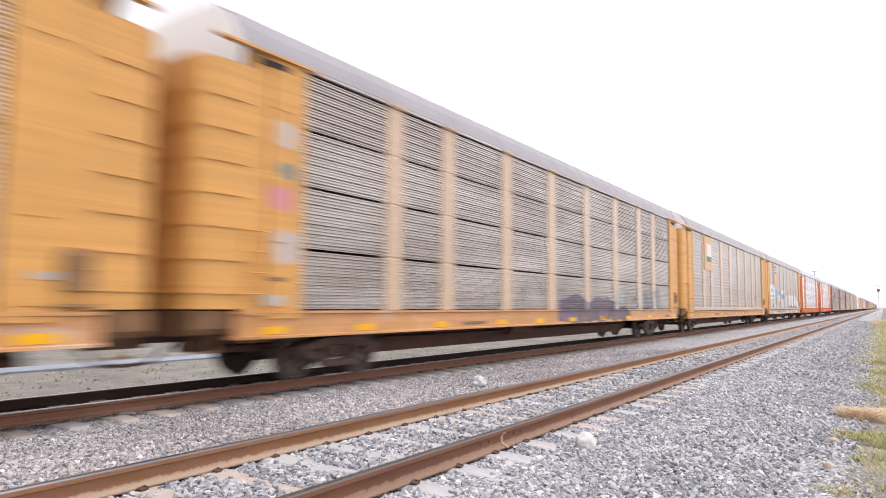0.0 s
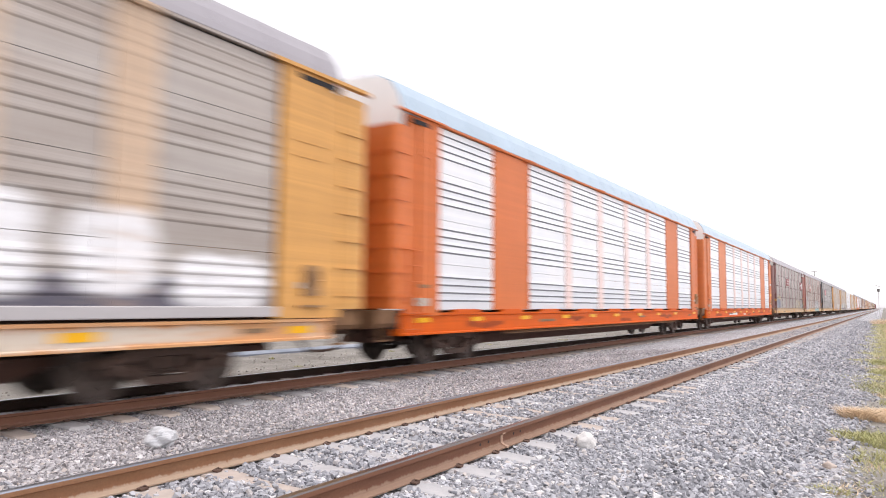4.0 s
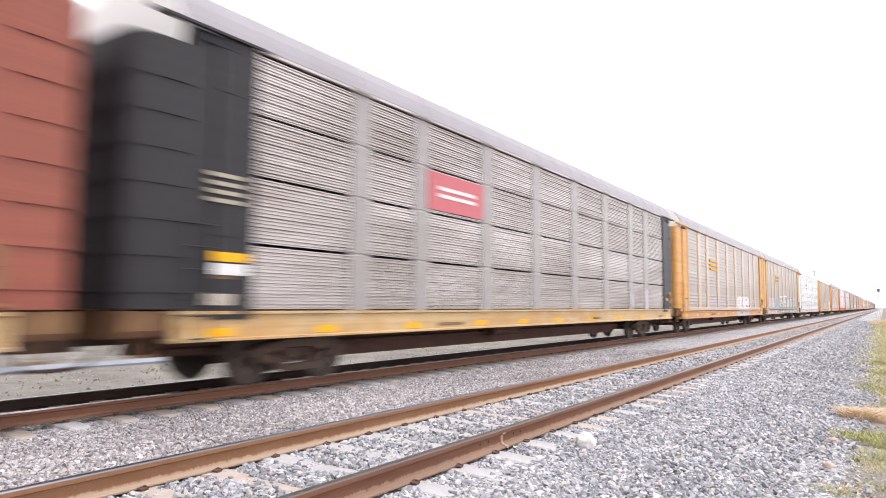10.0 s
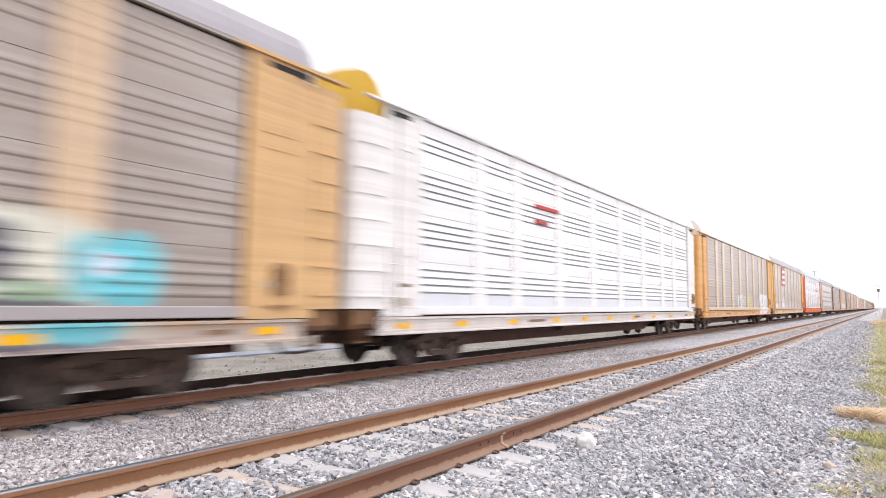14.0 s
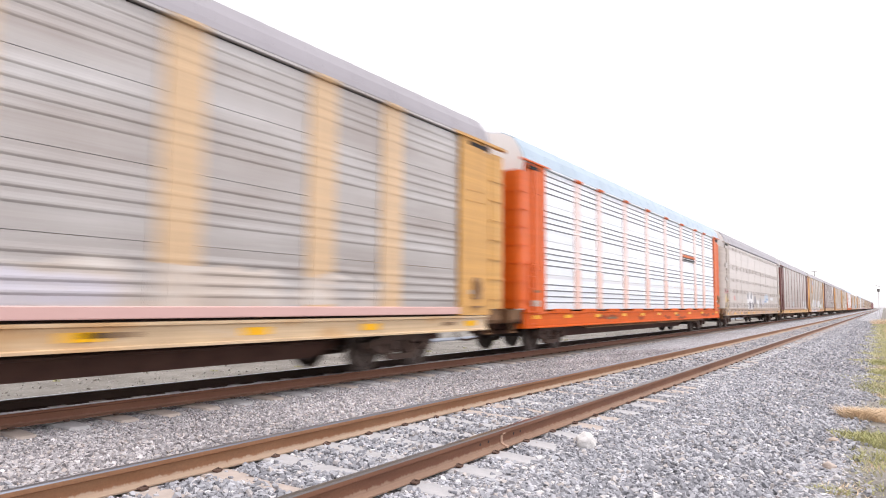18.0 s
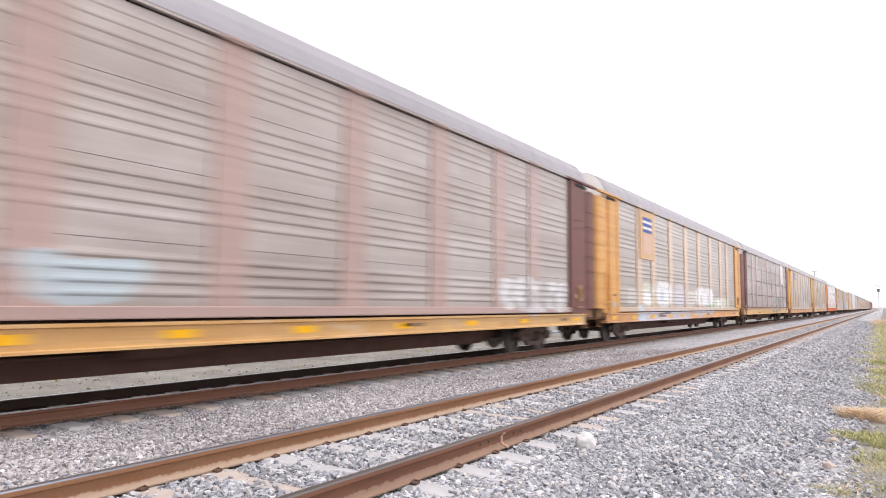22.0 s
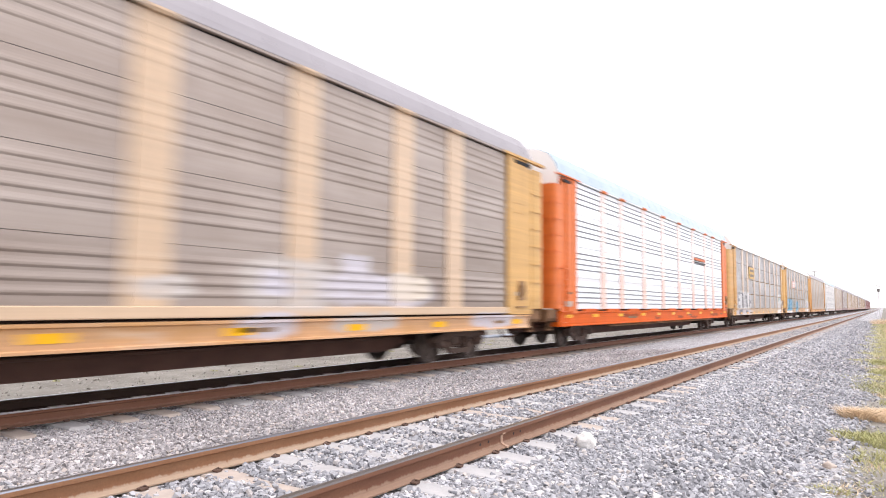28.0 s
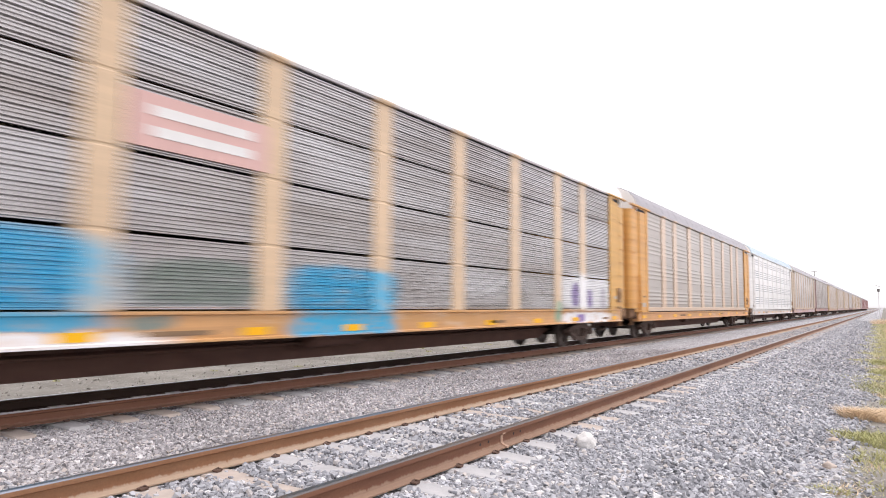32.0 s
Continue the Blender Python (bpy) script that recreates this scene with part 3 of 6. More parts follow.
def post_mesh(x, side, style, w=0.44):
    """A side post pressed to the relief of the sheets that it joins."""
    pts, slots = side_profile(style, range(4))
    poly = [(-SIDE + 0.020 + 0.4 * (y + SIDE - 0.05), z) for y, z in pts]
    if style == "fine":
        # a flat pressed post with a shallow dent at each seam
        poly = [(-SIDE + 0.002, BED)]
        for r in (1, 2, 3):
            z = SEAMS["fine"][r]
            poly += [(-SIDE + 0.002, z - 0.03), (-SIDE + 0.010, z - 0.012), (-SIDE + 0.010, z + 0.012), (-SIDE + 0.002, z + 0.03)]
        poly.append((-SIDE + 0.002, EAVE))
    poly += [(-SIDE + 0.12, poly[-1][1] + 0.03), (-SIDE + 0.12, poly[0][1])]
    poly = [(-side * y, z) for y, z in poly] if side > 0 else poly
    bm = bmesh.new()
    prism(bm, poly, x - w / 2, x + w / 2)
    return mesh_of(bm, "side_post", M_INNER)


def base_rail_mesh(side, style):
    """The rail along the foot of the side sheets."""
    bm = bmesh.new()
    s = side
    if style in ("ribbed", "louvred"):
        prism(bm, [(s * (SIDE - 0.05), 1.145), (s * (SIDE + 0.008), 1.15), (s * (SIDE + 0.012), 1.165), (s * (SIDE + 0.012), 1.30), (s * (SIDE - 0.02), 1.315), (s * (SIDE - 0.05), 1.315)], -11.66, 11.66)
    else:
        prism(bm, [(s * (SIDE - 0.02), 1.275), (s * (SIDE + 0.012), 1.275), (s * (SIDE + 0.012), 1.375), (s * (SIDE - 0.02), 1.39)], -11.66, 11.66)
    return mesh_of(bm, "base_rail", M_INNER)


def foot_pad_mesh(bay, side):
    """A bearing pad on the sill under the middle of a bay."""
    bm = bmesh.new()
    mid = sum(BAYS[bay]) / 2
    prism(bm, [(mid - 0.62, 1.180), (mid + 0.62, 1.180), (mid + 0.52, 1.262), (mid - 0.52, 1.262)], side * (SIDE - 0.10), side * (SIDE + 0.006), "y")
    return mesh_of(bm, "foot_pad", M_INNER)


def lower_angle_mesh(side):
    """The angle bar hung under the side sill."""
    bm = bmesh.new()
    prism(bm, [(side * (SIDE - 0.16), 0.625), (side * (SIDE - 0.04), 0.625), (side * (SIDE - 0.04), 0.650), (side * (SIDE - 0.13), 0.660), (side * (SIDE - 0.13), 0.735), (side * (SIDE - 0.16), 0.735)], -8.4, 8.4)
    return mesh_of(bm, "lower_angle", M_INNER)


def eave_rail_mesh(side, low=0.010):
    """The painted rail under the roof's edge."""
    bm = bmesh.new()
    s = side
    prism(bm, [(s * (SIDE - 0.04), EAVE + low), (s * (SIDE + 0.012), EAVE + low), (s * (SIDE + 0.03), EAVE + low + 0.012), (s * (SIDE + 0.03), EAVE + 0.073), (s * (SIDE - 0.04), EAVE + 0.073)], -11.66, 11.66)
    return mesh_of(bm, "eave_rail", M_INNER)


def cap_mesh(x, side):
    """The bracket that ties a post's head to the roof."""
    bm = bmesh.new()
    s = side
    prism(bm, [(s * (SIDE - 0.06), EAVE - 0.012), (s * (SIDE + 0.04), EAVE - 0.012), (s * (SIDE + 0.062), EAVE + 0.03), (s * (SIDE + 0.062), EAVE + 0.066), (s * (SIDE - 0.06), EAVE + 0.066)], x - 0.27, x + 0.27)
    return mesh_of(bm, "post_cap", M_INNER)


# per end form: the flat field's edge, the corner column's edge, the head rail's end, the door's foot and top
ENDS = {
    "long": (12.72, 13.20, 13.86, 5.22, ((13.16, 0.030), (13.35, 0.018), (13.55, 0.010), (13.70, 0.012), (13.80, 0.030), (13.87, 0.075), (13.905, 0.15), (13.92, 0.28), (13.925, 0.45), (13.93, 1.58))),
    "short": (12.36, 12.85, 13.50, 5.10, ((12.82, 0.045), (13.02, 0.048), (13.22, 0.055), (13.40, 0.075), (13.53, 0.11), (13.62, 0.16), (13.68, 0.23), (13.72, 0.33), (13.74, 0.48), (13.76, 1.58))),
    "blunt": (12.36, 12.85, 13.15, 5.10, ((12.80, 0.045), (12.95, 0.030), (13.07, 0.020), (13.14, 0.024), (13.19, 0.045), (13.22, 0.08), (13.245, 0.14), (13.26, 0.24), (13.265, 0.40), (13.27, 1.58))),
}


def end_form(style):
    return {"ribbed": "long", "wide": "blunt"}.get(style, "short")


def end_slab(bm, end, side, xa, xb, ya, yb, z0, z1):
    x0, x1 = sorted((end * xa, end * xb))
    y0, y1 = sorted((side * (SIDE + ya), side * (SIDE + yb)))
    box(bm, x0, x1, y0, y1, z0, z1)


def end_panel_mesh(end, side, form):
    """The solid sheet beside the end door, folded: rim, flat field, a ridge and the set-back corner column."""
    bm = bmesh.new()
    field, column = ENDS[form][:2]
    fold = ((11.66, -0.10), (11.66, 0.018), (11.91, 0.018), (11.92, -0.002), (field, -0.002), (field + 0.005, -0.010), (field + 0.04, -0.012), (field + 0.045, -0.050), (column, -0.050), (column, -0.10))
    prism(bm, [(end * x, side * (SIDE + d)) for x, d in fold], 1.12, EAVE + 0.03, "z")
    return mesh_of(bm, "end_panel", M_INNER)


def seam_mesh(end, side, form, k):
    bm = bmesh.new()
    z = ((1.31, 3.86, 4.12) if form == "long" else (1.31, 2.36, 4.55))[k]
    end_slab(bm, end, side, 11.925, ENDS[form][0] - 0.02, -0.02, 0.010, z, z + 0.020)
    return mesh_of(bm, "seam", M_INNER)


def head_rail_mesh(end, side, form):
    bm = bmesh.new()
    end_slab(bm, end, side, 11.40, ENDS[form][2], -0.06, 0.060, EAVE + 0.010 if form == "long" else EAVE + 0.032, EAVE + 0.074)
    return mesh_of(bm, "head_rail", M_INNER)


# a near-black plate added as the shade below the head rail
def eave_shade_mesh(end, side, form):
    bm = bmesh.new()
    end_slab(bm, end, side, 12.05, ENDS[form][1] - 0.2, -0.048, 0.006, EAVE - 0.14, EAVE - 0.045)
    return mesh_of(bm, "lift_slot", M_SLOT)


def hand_brake_mesh(end, form):
    """The brake housing low on the end: a box with a lid, its wheel and a step."""
    bm = bmesh.new()
    x, y = end * (12.42 if form == "long" else 12.60), -SIDE + 0.02
    prism(bm, [(x - 0.19, 1.50), (x + 0.19, 1.50), (x + 0.19, 1.92), (x + 0.11, 2.02), (x - 0.11, 2.02), (x - 0.19, 1.92)], y - 0.06, y + 0.05, "y")
    lathe_y(bm, [(0.15, y - 0.085), (0.17, y - 0.095), (0.17, y - 0.075)], 16, x, 1.76)
    for k in range(3):
        a = 2.1 * k
        tube(bm, (x, y - 0.085, 1.76), (x + 0.16 * math.cos(a), y - 0.085, 1.76 + 0.16 * math.sin(a)), 0.012, 5)
    box(bm, x - 0.26, x + 0.26, y - 0.07, y + 0.06, 1.30, 1.34)
    return mesh_of(bm, "hand_brake", M_TRUCK)


def end_door_mesh(end, side, form, lip=None):
    """One leaf of the end door: a shell with a rounded corner; or one of the lips across it."""
    bm = bmesh.new()
    s, e = side, end
    path = [(x, SIDE - d) for x, d in ENDS[form][4]]

    def shell(z0, z1, grow):
        outer = [(e * (x + grow * (i / 9)), s * (y + grow * (1 - i / 9))) for i, (x, y) in enumerate(path)]
        inner = [(e * (x - 0.06), s * max(0.01, y - 0.06 * (1 - i / 9))) for i, (x, y) in enumerate(path)]
        prism(bm, outer + inner[::-1], z0, z1, "z")
    if lip is None:
        shell(1.27, ENDS[form][3], 0.0)
        return mesh_of(bm, "end_door", M_INNER)
    shell(1.50 + 0.50 * lip, 1.525 + 0.50 * lip, 0.03)
    return mesh_of(bm, "lip", M_INNER)


def ladder_mesh(end, side, form):
    bm = bmesh.new()
    x, y = end * (12.98 if form == "long" else 12.62), side * (SIDE + 0.04)
    for dx in (-0.18, 0.18):
        tube(bm, (x + dx, y, 0.75), (x + dx, y, 2.6), 0.014, 5)
    for i in range(6):
        tube(bm, (x - 0.18, y, 0.85 + 0.33 * i), (x + 0.18, y, 0.85 + 0.33 * i), 0.012, 5)
    for z in (1.4, 2.5):
        for dx in (-0.18, 0.18):
            tube(bm, (x + dx, y, z), (x + dx, side * (SIDE - 0.03), z), 0.012, 5)
    return mesh_of(bm, "ladder", M_INNER)


def underframe_mesh(deep=True):
    bm = bmesh.new()
    prism(bm, [(-0.42, 0.52), (0.42, 0.52), (0.42, 0.62), (0.36, 0.66), (0.36, 1.02), (-0.36, 1.02), (-0.36, 0.66), (-0.42, 0.62)], -12.6, 12.6)
    # the centre sill deepens between the trucks
    if deep:
        prism(bm, [(-8.9, 0.53), (-8.2, 0.31), (8.2, 0.31), (8.9, 0.53)], -0.40, 0.40, "y")
    else:
        tube(bm, (-8.6, -0.4, 0.31), (8.6, -0.4, 0.31), 0.02, 6)
        for x in (-8.6, -3.0, 3.0, 8.6):
            tube(bm, (x, -0.4, 0.31), (x, -0.36, 0.66), 0.03, 6)
    box(bm, -12.9, 12.9, -1.30, 1.30, 1.03, 1.16)
    for i in range(12):
        x = -11.8 + 23.6 * i / 11
        prism(bm, [(-1.29, 0.92), (-0.37, 0.72), (0.37, 0.72), (1.29, 0.92), (1.29, 1.025), (-1.29, 1.025)], x - 0.07, x + 0.07)
    tube(bm, (-2.6, -0.75, 0.72), (-1.2, -0.75, 0.72), 0.19, 12)
    tube(bm, (2.0, 0.75, 0.74), (3.0, 0.75, 0.74), 0.17, 12)
    tube(bm, (-8.2, -0.6, 0.62), (8.2, -0.6, 0.62), 0.03, 6)
    return mesh_of(bm, "underframe", M_DARK)


def deck_mesh():
    """The upper loading deck inside."""
    bm = bmesh.new()
    box(bm, -12.6, 12.6, -1.42, 1.42, 2.98, 3.06)
    box(bm, -12.6, 12.6, -1.42, 1.42, 4.40, 4.46)
    return mesh_of(bm, "loading_deck", M_DARK)


def end_sill_mesh(end, form):
    """The end platform under the doors: a beam with a step below its edge."""
    bm = bmesh.new()
    x0, x1 = sorted((end * 13.03, end * (13.80 if form == "long" else 13.66)))
    prism(bm, [(-1.50, 1.245), (-1.50, 0.98), (-1.44, 0.90), (-1.1, 0.86), (1.1, 0.86), (1.44, 0.90), (1.50, 0.98), (1.50, 1.245)], x0, x1)
    for y in (-1.40, 1.40):
        box(bm, min(end * 13.2, end * 13.5), max(end * 13.2, end * 13.5), y - 0.05, y + 0.05, 0.62, 0.65)
        for x in (13.21, 13.47):
            box(bm, min(end * x, end * (x + 0.02)), max(end * x, end * (x + 0.02)), y - 0.03, y + 0.03, 0.65, 0.90)
    return mesh_of(bm, "end_sill", M_INNER)


def coupler_mesh(end):
    bm = bmesh.new()
    e = end
    x0, x1 = sorted((e * 12.5, e * 13.62))
    box(bm, x0, x1, -0.13, 0.13, 0.72, 0.98)
    x0, x1 = sorted((e * 13.55, e * 13.98))
    prism(bm, [(-0.24, 0.66), (0.24, 0.66), (0.26, 0.84), (0.2, 1.04), (-0.2, 1.04), (-0.26, 0.84)], x0, x1)
    tube(bm, (e * 13.2, -0.45, 0.78), (e * 13.6, -0.4, 0.45), 0.03, 6)
    tube(bm, (e * 13.6, -0.4, 0.45), (e * 13.98, -0.4, 0.42), 0.03, 6)
    x0, x1 = sorted((e * 12.9, e * 13.02))
    box(bm, x0, x1, -1.5, 1.5, 0.86, 1.2)
    return mesh_of(bm, "coupler", M_TRUCK)


AXLE, WHEEL_R = 0.89, 0.48


def bolster_mesh():
    bm = bmesh.new()
    prism(bm, [(-1.02, 0.36), (1.02, 0.36), (1.02, 0.58), (0.5, 0.70), (-0.5, 0.70), (-1.02, 0.58)], -0.2, 0.2)
    for s in (-1, 1):
        for dx in (-0.13, 0.13):
            for k in range(4):
                tube(bm, (dx, s * 1.02, 0.24 + 0.05 * k), (dx, s * 1.02, 0.265 + 0.05 * k), 0.075, 8)
    return mesh_of(bm, "truck", M_TRUCK)


def side_frame_mesh(side):
    """A cast side frame: arched top chord, sagging bottom chord, bearing boxes at the ends."""
    bm = bmesh.new()
    y0, y1 = sorted((side * 0.96, side * 1.10))
    top = [(-1.18, 0.58), (-0.80, 0.66), (-0.35, 0.74), (0.35, 0.74), (0.80, 0.66), (1.18, 0.58)]
    low = [(1.18, 0.47), (0.76, 0.50), (0.33, 0.60), (-0.33, 0.60), (-0.76, 0.50), (-1.18, 0.47)]
    prism(bm, top + low, y0, y1, "y")
    prism(bm, [(-0.80, 0.50), (-0.40, 0.20), (0.40, 0.20), (0.80, 0.50), (0.62, 0.50), (0.32, 0.31), (-0.32, 0.31), (-0.62, 0.50)], y0, y1, "y")
    for x in (-0.36, 0.36):
        box(bm, x - 0.06, x + 0.06, y0, y1, 0.29, 0.62)
    for x in (-AXLE, AXLE):
        tube(bm, (x, side * 0.90, WHEEL_R), (x, side * 1.16, WHEEL_R), 0.125, 12)
    return mesh_of(bm, "side_frame", M_TRUCK)


def wheelset_mesh():
    bm = bmesh.new()
    tube(bm, (0, -1.05, 0), (0, 1.05, 0), 0.08, 10)
    for s in (-1, 1):
        y = lambda d: s * (GAUGE / 2 + d)
        prof = [(0.08, y(-0.05)), (0.14, y(-0.07)), (0.20, y(-0.02)), (WHEEL_R - 0.07, y(-0.02)), (WHEEL_R + 0.028, y(-0.065)), (WHEEL_R + 0.028, y(-0.04)), (WHEEL_R, y(-0.03)), (WHEEL_R - 0.004, y(0.07)), (WHEEL_R - 0.06, y(0.07)), (WHEEL_R - 0.07, y(0.02)), (0.20, y(0.03)), (0.14, y(0.08)), (0.08, y(0.08))]
        lathe_y(bm, prof, 26)
        for k in range(5):
            a = 2 * math.pi * k / 5
            tube(bm, (0.3 * math.cos(a), y(0.0), 0.3 * math.sin(a)), (0.3 * math.cos(a), y(0.045), 0.3 * math.sin(a)), 0.035, 6)
    return mesh_of(bm, "wheelset", M_WHEEL)


RISE = {"fine": 0.06, "ribbed": 0.09, "wide": 0.14, "smooth": 0.14, "louvred": 0.09}
SHARED = {
    "roof": {k: roof_mesh(r) for k, r in RISE.items()}, "underframe": {k: underframe_mesh(k != "smooth") for k in RISE}, "deck": deck_mesh(), "bolster": bolster_mesh(), "wheelset": wheelset_mesh(),
    "sill": {(s, k): sill_mesh(s, {"wide": 0.72, "ribbed": 0.75, "louvred": 0.75}.get(k, 0.80), {"wide": 1.185, "ribbed": 1.105, "louvred": 1.105}.get(k, 1.245)) for s in (-1, 1) for k in RISE}, "frame": {s: side_frame_mesh(s) for s in (-1, 1)},
    "post": {(i, s, k): post_mesh(x, s, "wide" if k == "solid" else k, w) for i, x in enumerate(POSTS) for s in (-1, 1) for k, w in (("fine", 0.54), ("ribbed", 0.68), ("louvred", 0.60), ("wide", 0.50), ("solid", 0.06))},
    "cap": {(i, s): cap_mesh(x, s) for i, x in enumerate(POSTS) for s in (-1, 1)},
    "end_panel": {(e, s, f): end_panel_mesh(e, s, f) for e in (-1, 1) for s in (-1, 1) for f in ENDS},
    "head_rail": {(e, s, f): head_rail_mesh(e, s, f) for e in (-1, 1) for s in (-1, 1) for f in ENDS},
    "seam": {(e, f, k): seam_mesh(e, -1, f, k) for e in (-1, 1) for f in ENDS for k in range(3)},
    "lift_slot": {(e, s, f): eave_shade_mesh(e, s, f) for e in (-1, 1) for s in (-1, 1) for f in ENDS},
    "end_door": {(e, s, f): end_door_mesh(e, s, f) for e in (-1, 1) for s in (-1, 1) for f in ENDS},
    "lip": {(e, s, f, k): end_door_mesh(e, s, f, k) for e, s in ((-1, -1), (1, -1)) for f in ENDS for k in range(7)},
    "hand_brake": {f: hand_brake_mesh(1, f) for f in ENDS}, "ladder": {(e, f): ladder_mesh(e, e, f) for e in (-1, 1) for f in ENDS},
    "foot_pad": {(b, s): foot_pad_mesh(b, s) for b in range(9) for s in (-1, 1)}, "lower_angle": {s: lower_angle_mesh(s) for s in (-1, 1)},
    "base_rail": {(s, k): base_rail_mesh(s, k) for s in (-1, 1) for k in RISE if k != "smooth"}, "eave_rail": {s: eave_rail_mesh(s) for s in (-1, 1)}, "coupler": {e: coupler_mesh(e) for e in (-1, 1)}, "end_sill": {(e, f): end_sill_mesh(e, f) for e in (-1, 1) for f in ENDS}, "gable": {(e, k): gable_mesh(e, r) for e in (-1, 1) for k, r in RISE.items()},
}


def plate_mesh(x0, x1, z0, z1, name="plate", y=SIDE + 0.016):
    bm = bmesh.new()
    box(bm, x0, x1, -y - 0.006, -y + 0.045, z0, z1)
    return mesh_of(bm, name, M_REFLECT)


def vent_mesh(x, z0, lines):
    """A patch of narrow slots one above another."""
    poly, mats = [], []
    for i in range(lines):
        z = z0 + 0.062 * i
        poly += [(-SIDE - 0.004, z), (-SIDE - 0.004, z + 0.034), (-SIDE - 0.001, z + 0.038), (-SIDE - 0.001, z + 0.058)]
        mats += [0, 0, 1, 0]
    poly += [(-SIDE + 0.05, z0 + 0.062 * lines), (-SIDE + 0.05, z0)]
    bm = bmesh.new()
    prism(bm, poly, x - 0.46, x + 0.46, "x", mats + [0, 0])
    return mesh_of(bm, "vent", M_INNER, M_SLOT)


REFLECTORS = {high: [plate_mesh(x - 0.26, x + 0.26, 0.98 if high else 0.87, 1.08 if high else 0.99, "reflector", SIDE - 0.024) for x in (-12.2, -9.9, -7.3, -4.5, -2.2, 0.2, 3.0, 5.7, 8.5, 12.2)] for high in (False, True)}
MARKS = [plate_mesh(x, x + w, z, z + 0.07, "lettering_bar", SIDE - 0.024) for x, w, z in ((-6.4, 1.1, 0.90), (3.0, 0.7, 0.91), (11.0, 0.5, 0.9))]
NOTICES = [plate_mesh(x, x + w, z, z + h, "notice", SIDE + 0.0) for x, w, z, h in ((-12.5, 0.5, 1.33, 0.17), (-12.35, 0.34, 1.72, 0.07), (12.1, 0.4, 1.62, 0.10))]
WAGONS, AXLES = [], {-1: [], 1: []}


def make_wagon(number, livery, far=False):
    """One car-carrier wagon. livery: the colours and the style of its sides."""
    L = livery
    wagon = thing("autorack_wagon", L["label"], "freight wagon", "wagons of the passing train")
    end, post, panel, sill, roof = L["end"], L["post"], L["panel"], L["sill"], L["roof"]
    form = end_form(L["style"])
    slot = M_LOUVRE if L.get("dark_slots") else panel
    for s in (-1, 1):
        piece("side_sill", SHARED["sill"][s, L["style"]], wagon, L.get("sill_label", ""), (sill,))
        if L["style"] in ("ribbed", "louvred") or "rail" in L:
            piece("base_rail", SHARED["base_rail"][s, L["style"]], wagon, "", (L.get("rail", post),))
        if L["style"] == "wide":
            for bay in range(9):
                piece("foot_pad", SHARED["foot_pad"][bay, s], wagon, "", (sill,))
            piece("lower_angle", SHARED["lower_angle"][s], wagon, "rusty orange angle bar", (END_SILL,))
        if L["style"] != "smooth":
            piece("eave_rail", SHARED["eave_rail"][s], wagon, "", (end if L.get("solid") else panel,))
        for bay in range(9):
            solid = L.get("solid") and bay in (1, 7)
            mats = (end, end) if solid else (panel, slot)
            style = "smooth" if solid else L["style"]
            if s < 0 and not far and not solid:
                for row in range(4):
                    piece("side_panel", panel_mesh(style, bay, row, s), wagon, "", mats)
            else:
                piece("side_panel", panel_mesh(style, bay, None, s), wagon, "", mats)
        if L.get("posts", True):
            for i in range(8):
                piece("side_post", SHARED["post"][i, s, "solid" if L.get("solid") and i in (0, 1, 6, 7) else L["style"]], wagon, L.get("post_label", ""), (end if L.get("solid") and i in (0, 1, 6, 7) else post,))
                piece("post_cap", SHARED["cap"][i, s], wagon, "", (end if L["style"] == "wide" else post,))
        for e in (-1, 1):
            sheet = piece("end_panel", SHARED["end_panel"][e, s, form], wagon, L.get("end_label", ""), (end,))
            piece("head_rail", SHARED["head_rail"][e, s, form], wagon, "", (end,))
            piece("lift_slot", SHARED["lift_slot"][e, s, form], wagon)
            door = piece("end_door", SHARED["end_door"][e, s, form], wagon, L.get("end_label", ""), (L.get("door", end),))
            if s < 0 and not far:
                for k in range(3):
                    piece("seam", SHARED["seam"][e, form, k], sheet, "", (end,))
                for k in range(7):
                    piece("lip", SHARED["lip"][e, s, form, k], door, "", (L.get("door", end),))
    piece("roof", SHARED["roof"][L["style"]], wagon, L.get("roof_label", "pale galvanised roof"), (roof,))
    piece("underframe", SHARED["underframe"][L["style"]], wagon, "dark grimy underframe")
    piece("loading_deck", SHARED["deck"], wagon)
    for e in (-1, 1):
        piece("end_gable", SHARED["gable"][e, L["style"]], wagon, "weathered gable sheet", (L.get("gable", GABLE),))
        piece("coupler", SHARED["coupler"][e], wagon)
        piece("end_sill", SHARED["end_sill"][e, form], wagon, "", (END_SILL,))
        truck = piece("truck", SHARED["bolster"], wagon, "dark brown cast truck")
        truck.matrix_basis = pose(e * 10.1, 0, 0)
        for s in (-1, 1):
            piece("side_frame", SHARED["frame"][s], truck)
        for a in (-1, 1):
            w = piece("wheelset", SHARED["wheelset"], truck)
            w.matrix_basis = pose(a * AXLE, 0, WHEEL_R)
            AXLES[a].append(w)
    if not far:
        piece("hand_brake", SHARED["hand_brake"][form], wagon, "grimy brown hand brake housing", (BRAKE,))
        for e in (-1, 1):
            piece("ladder", SHARED["ladder"][e, form], wagon, "", (end,))
        for me in REFLECTORS[L["style"] == "wide"]:
            piece("reflector", me, wagon, "bright yellow reflective strip")
        for i, me in enumerate(MARKS):
            piece("lettering_bar", me, wagon, "", (M_STAMP,))
        for i, me in enumerate(NOTICES):
            piece("notice", me, wagon, "", (M_STAMP if i == 1 else M_NOTICE,))
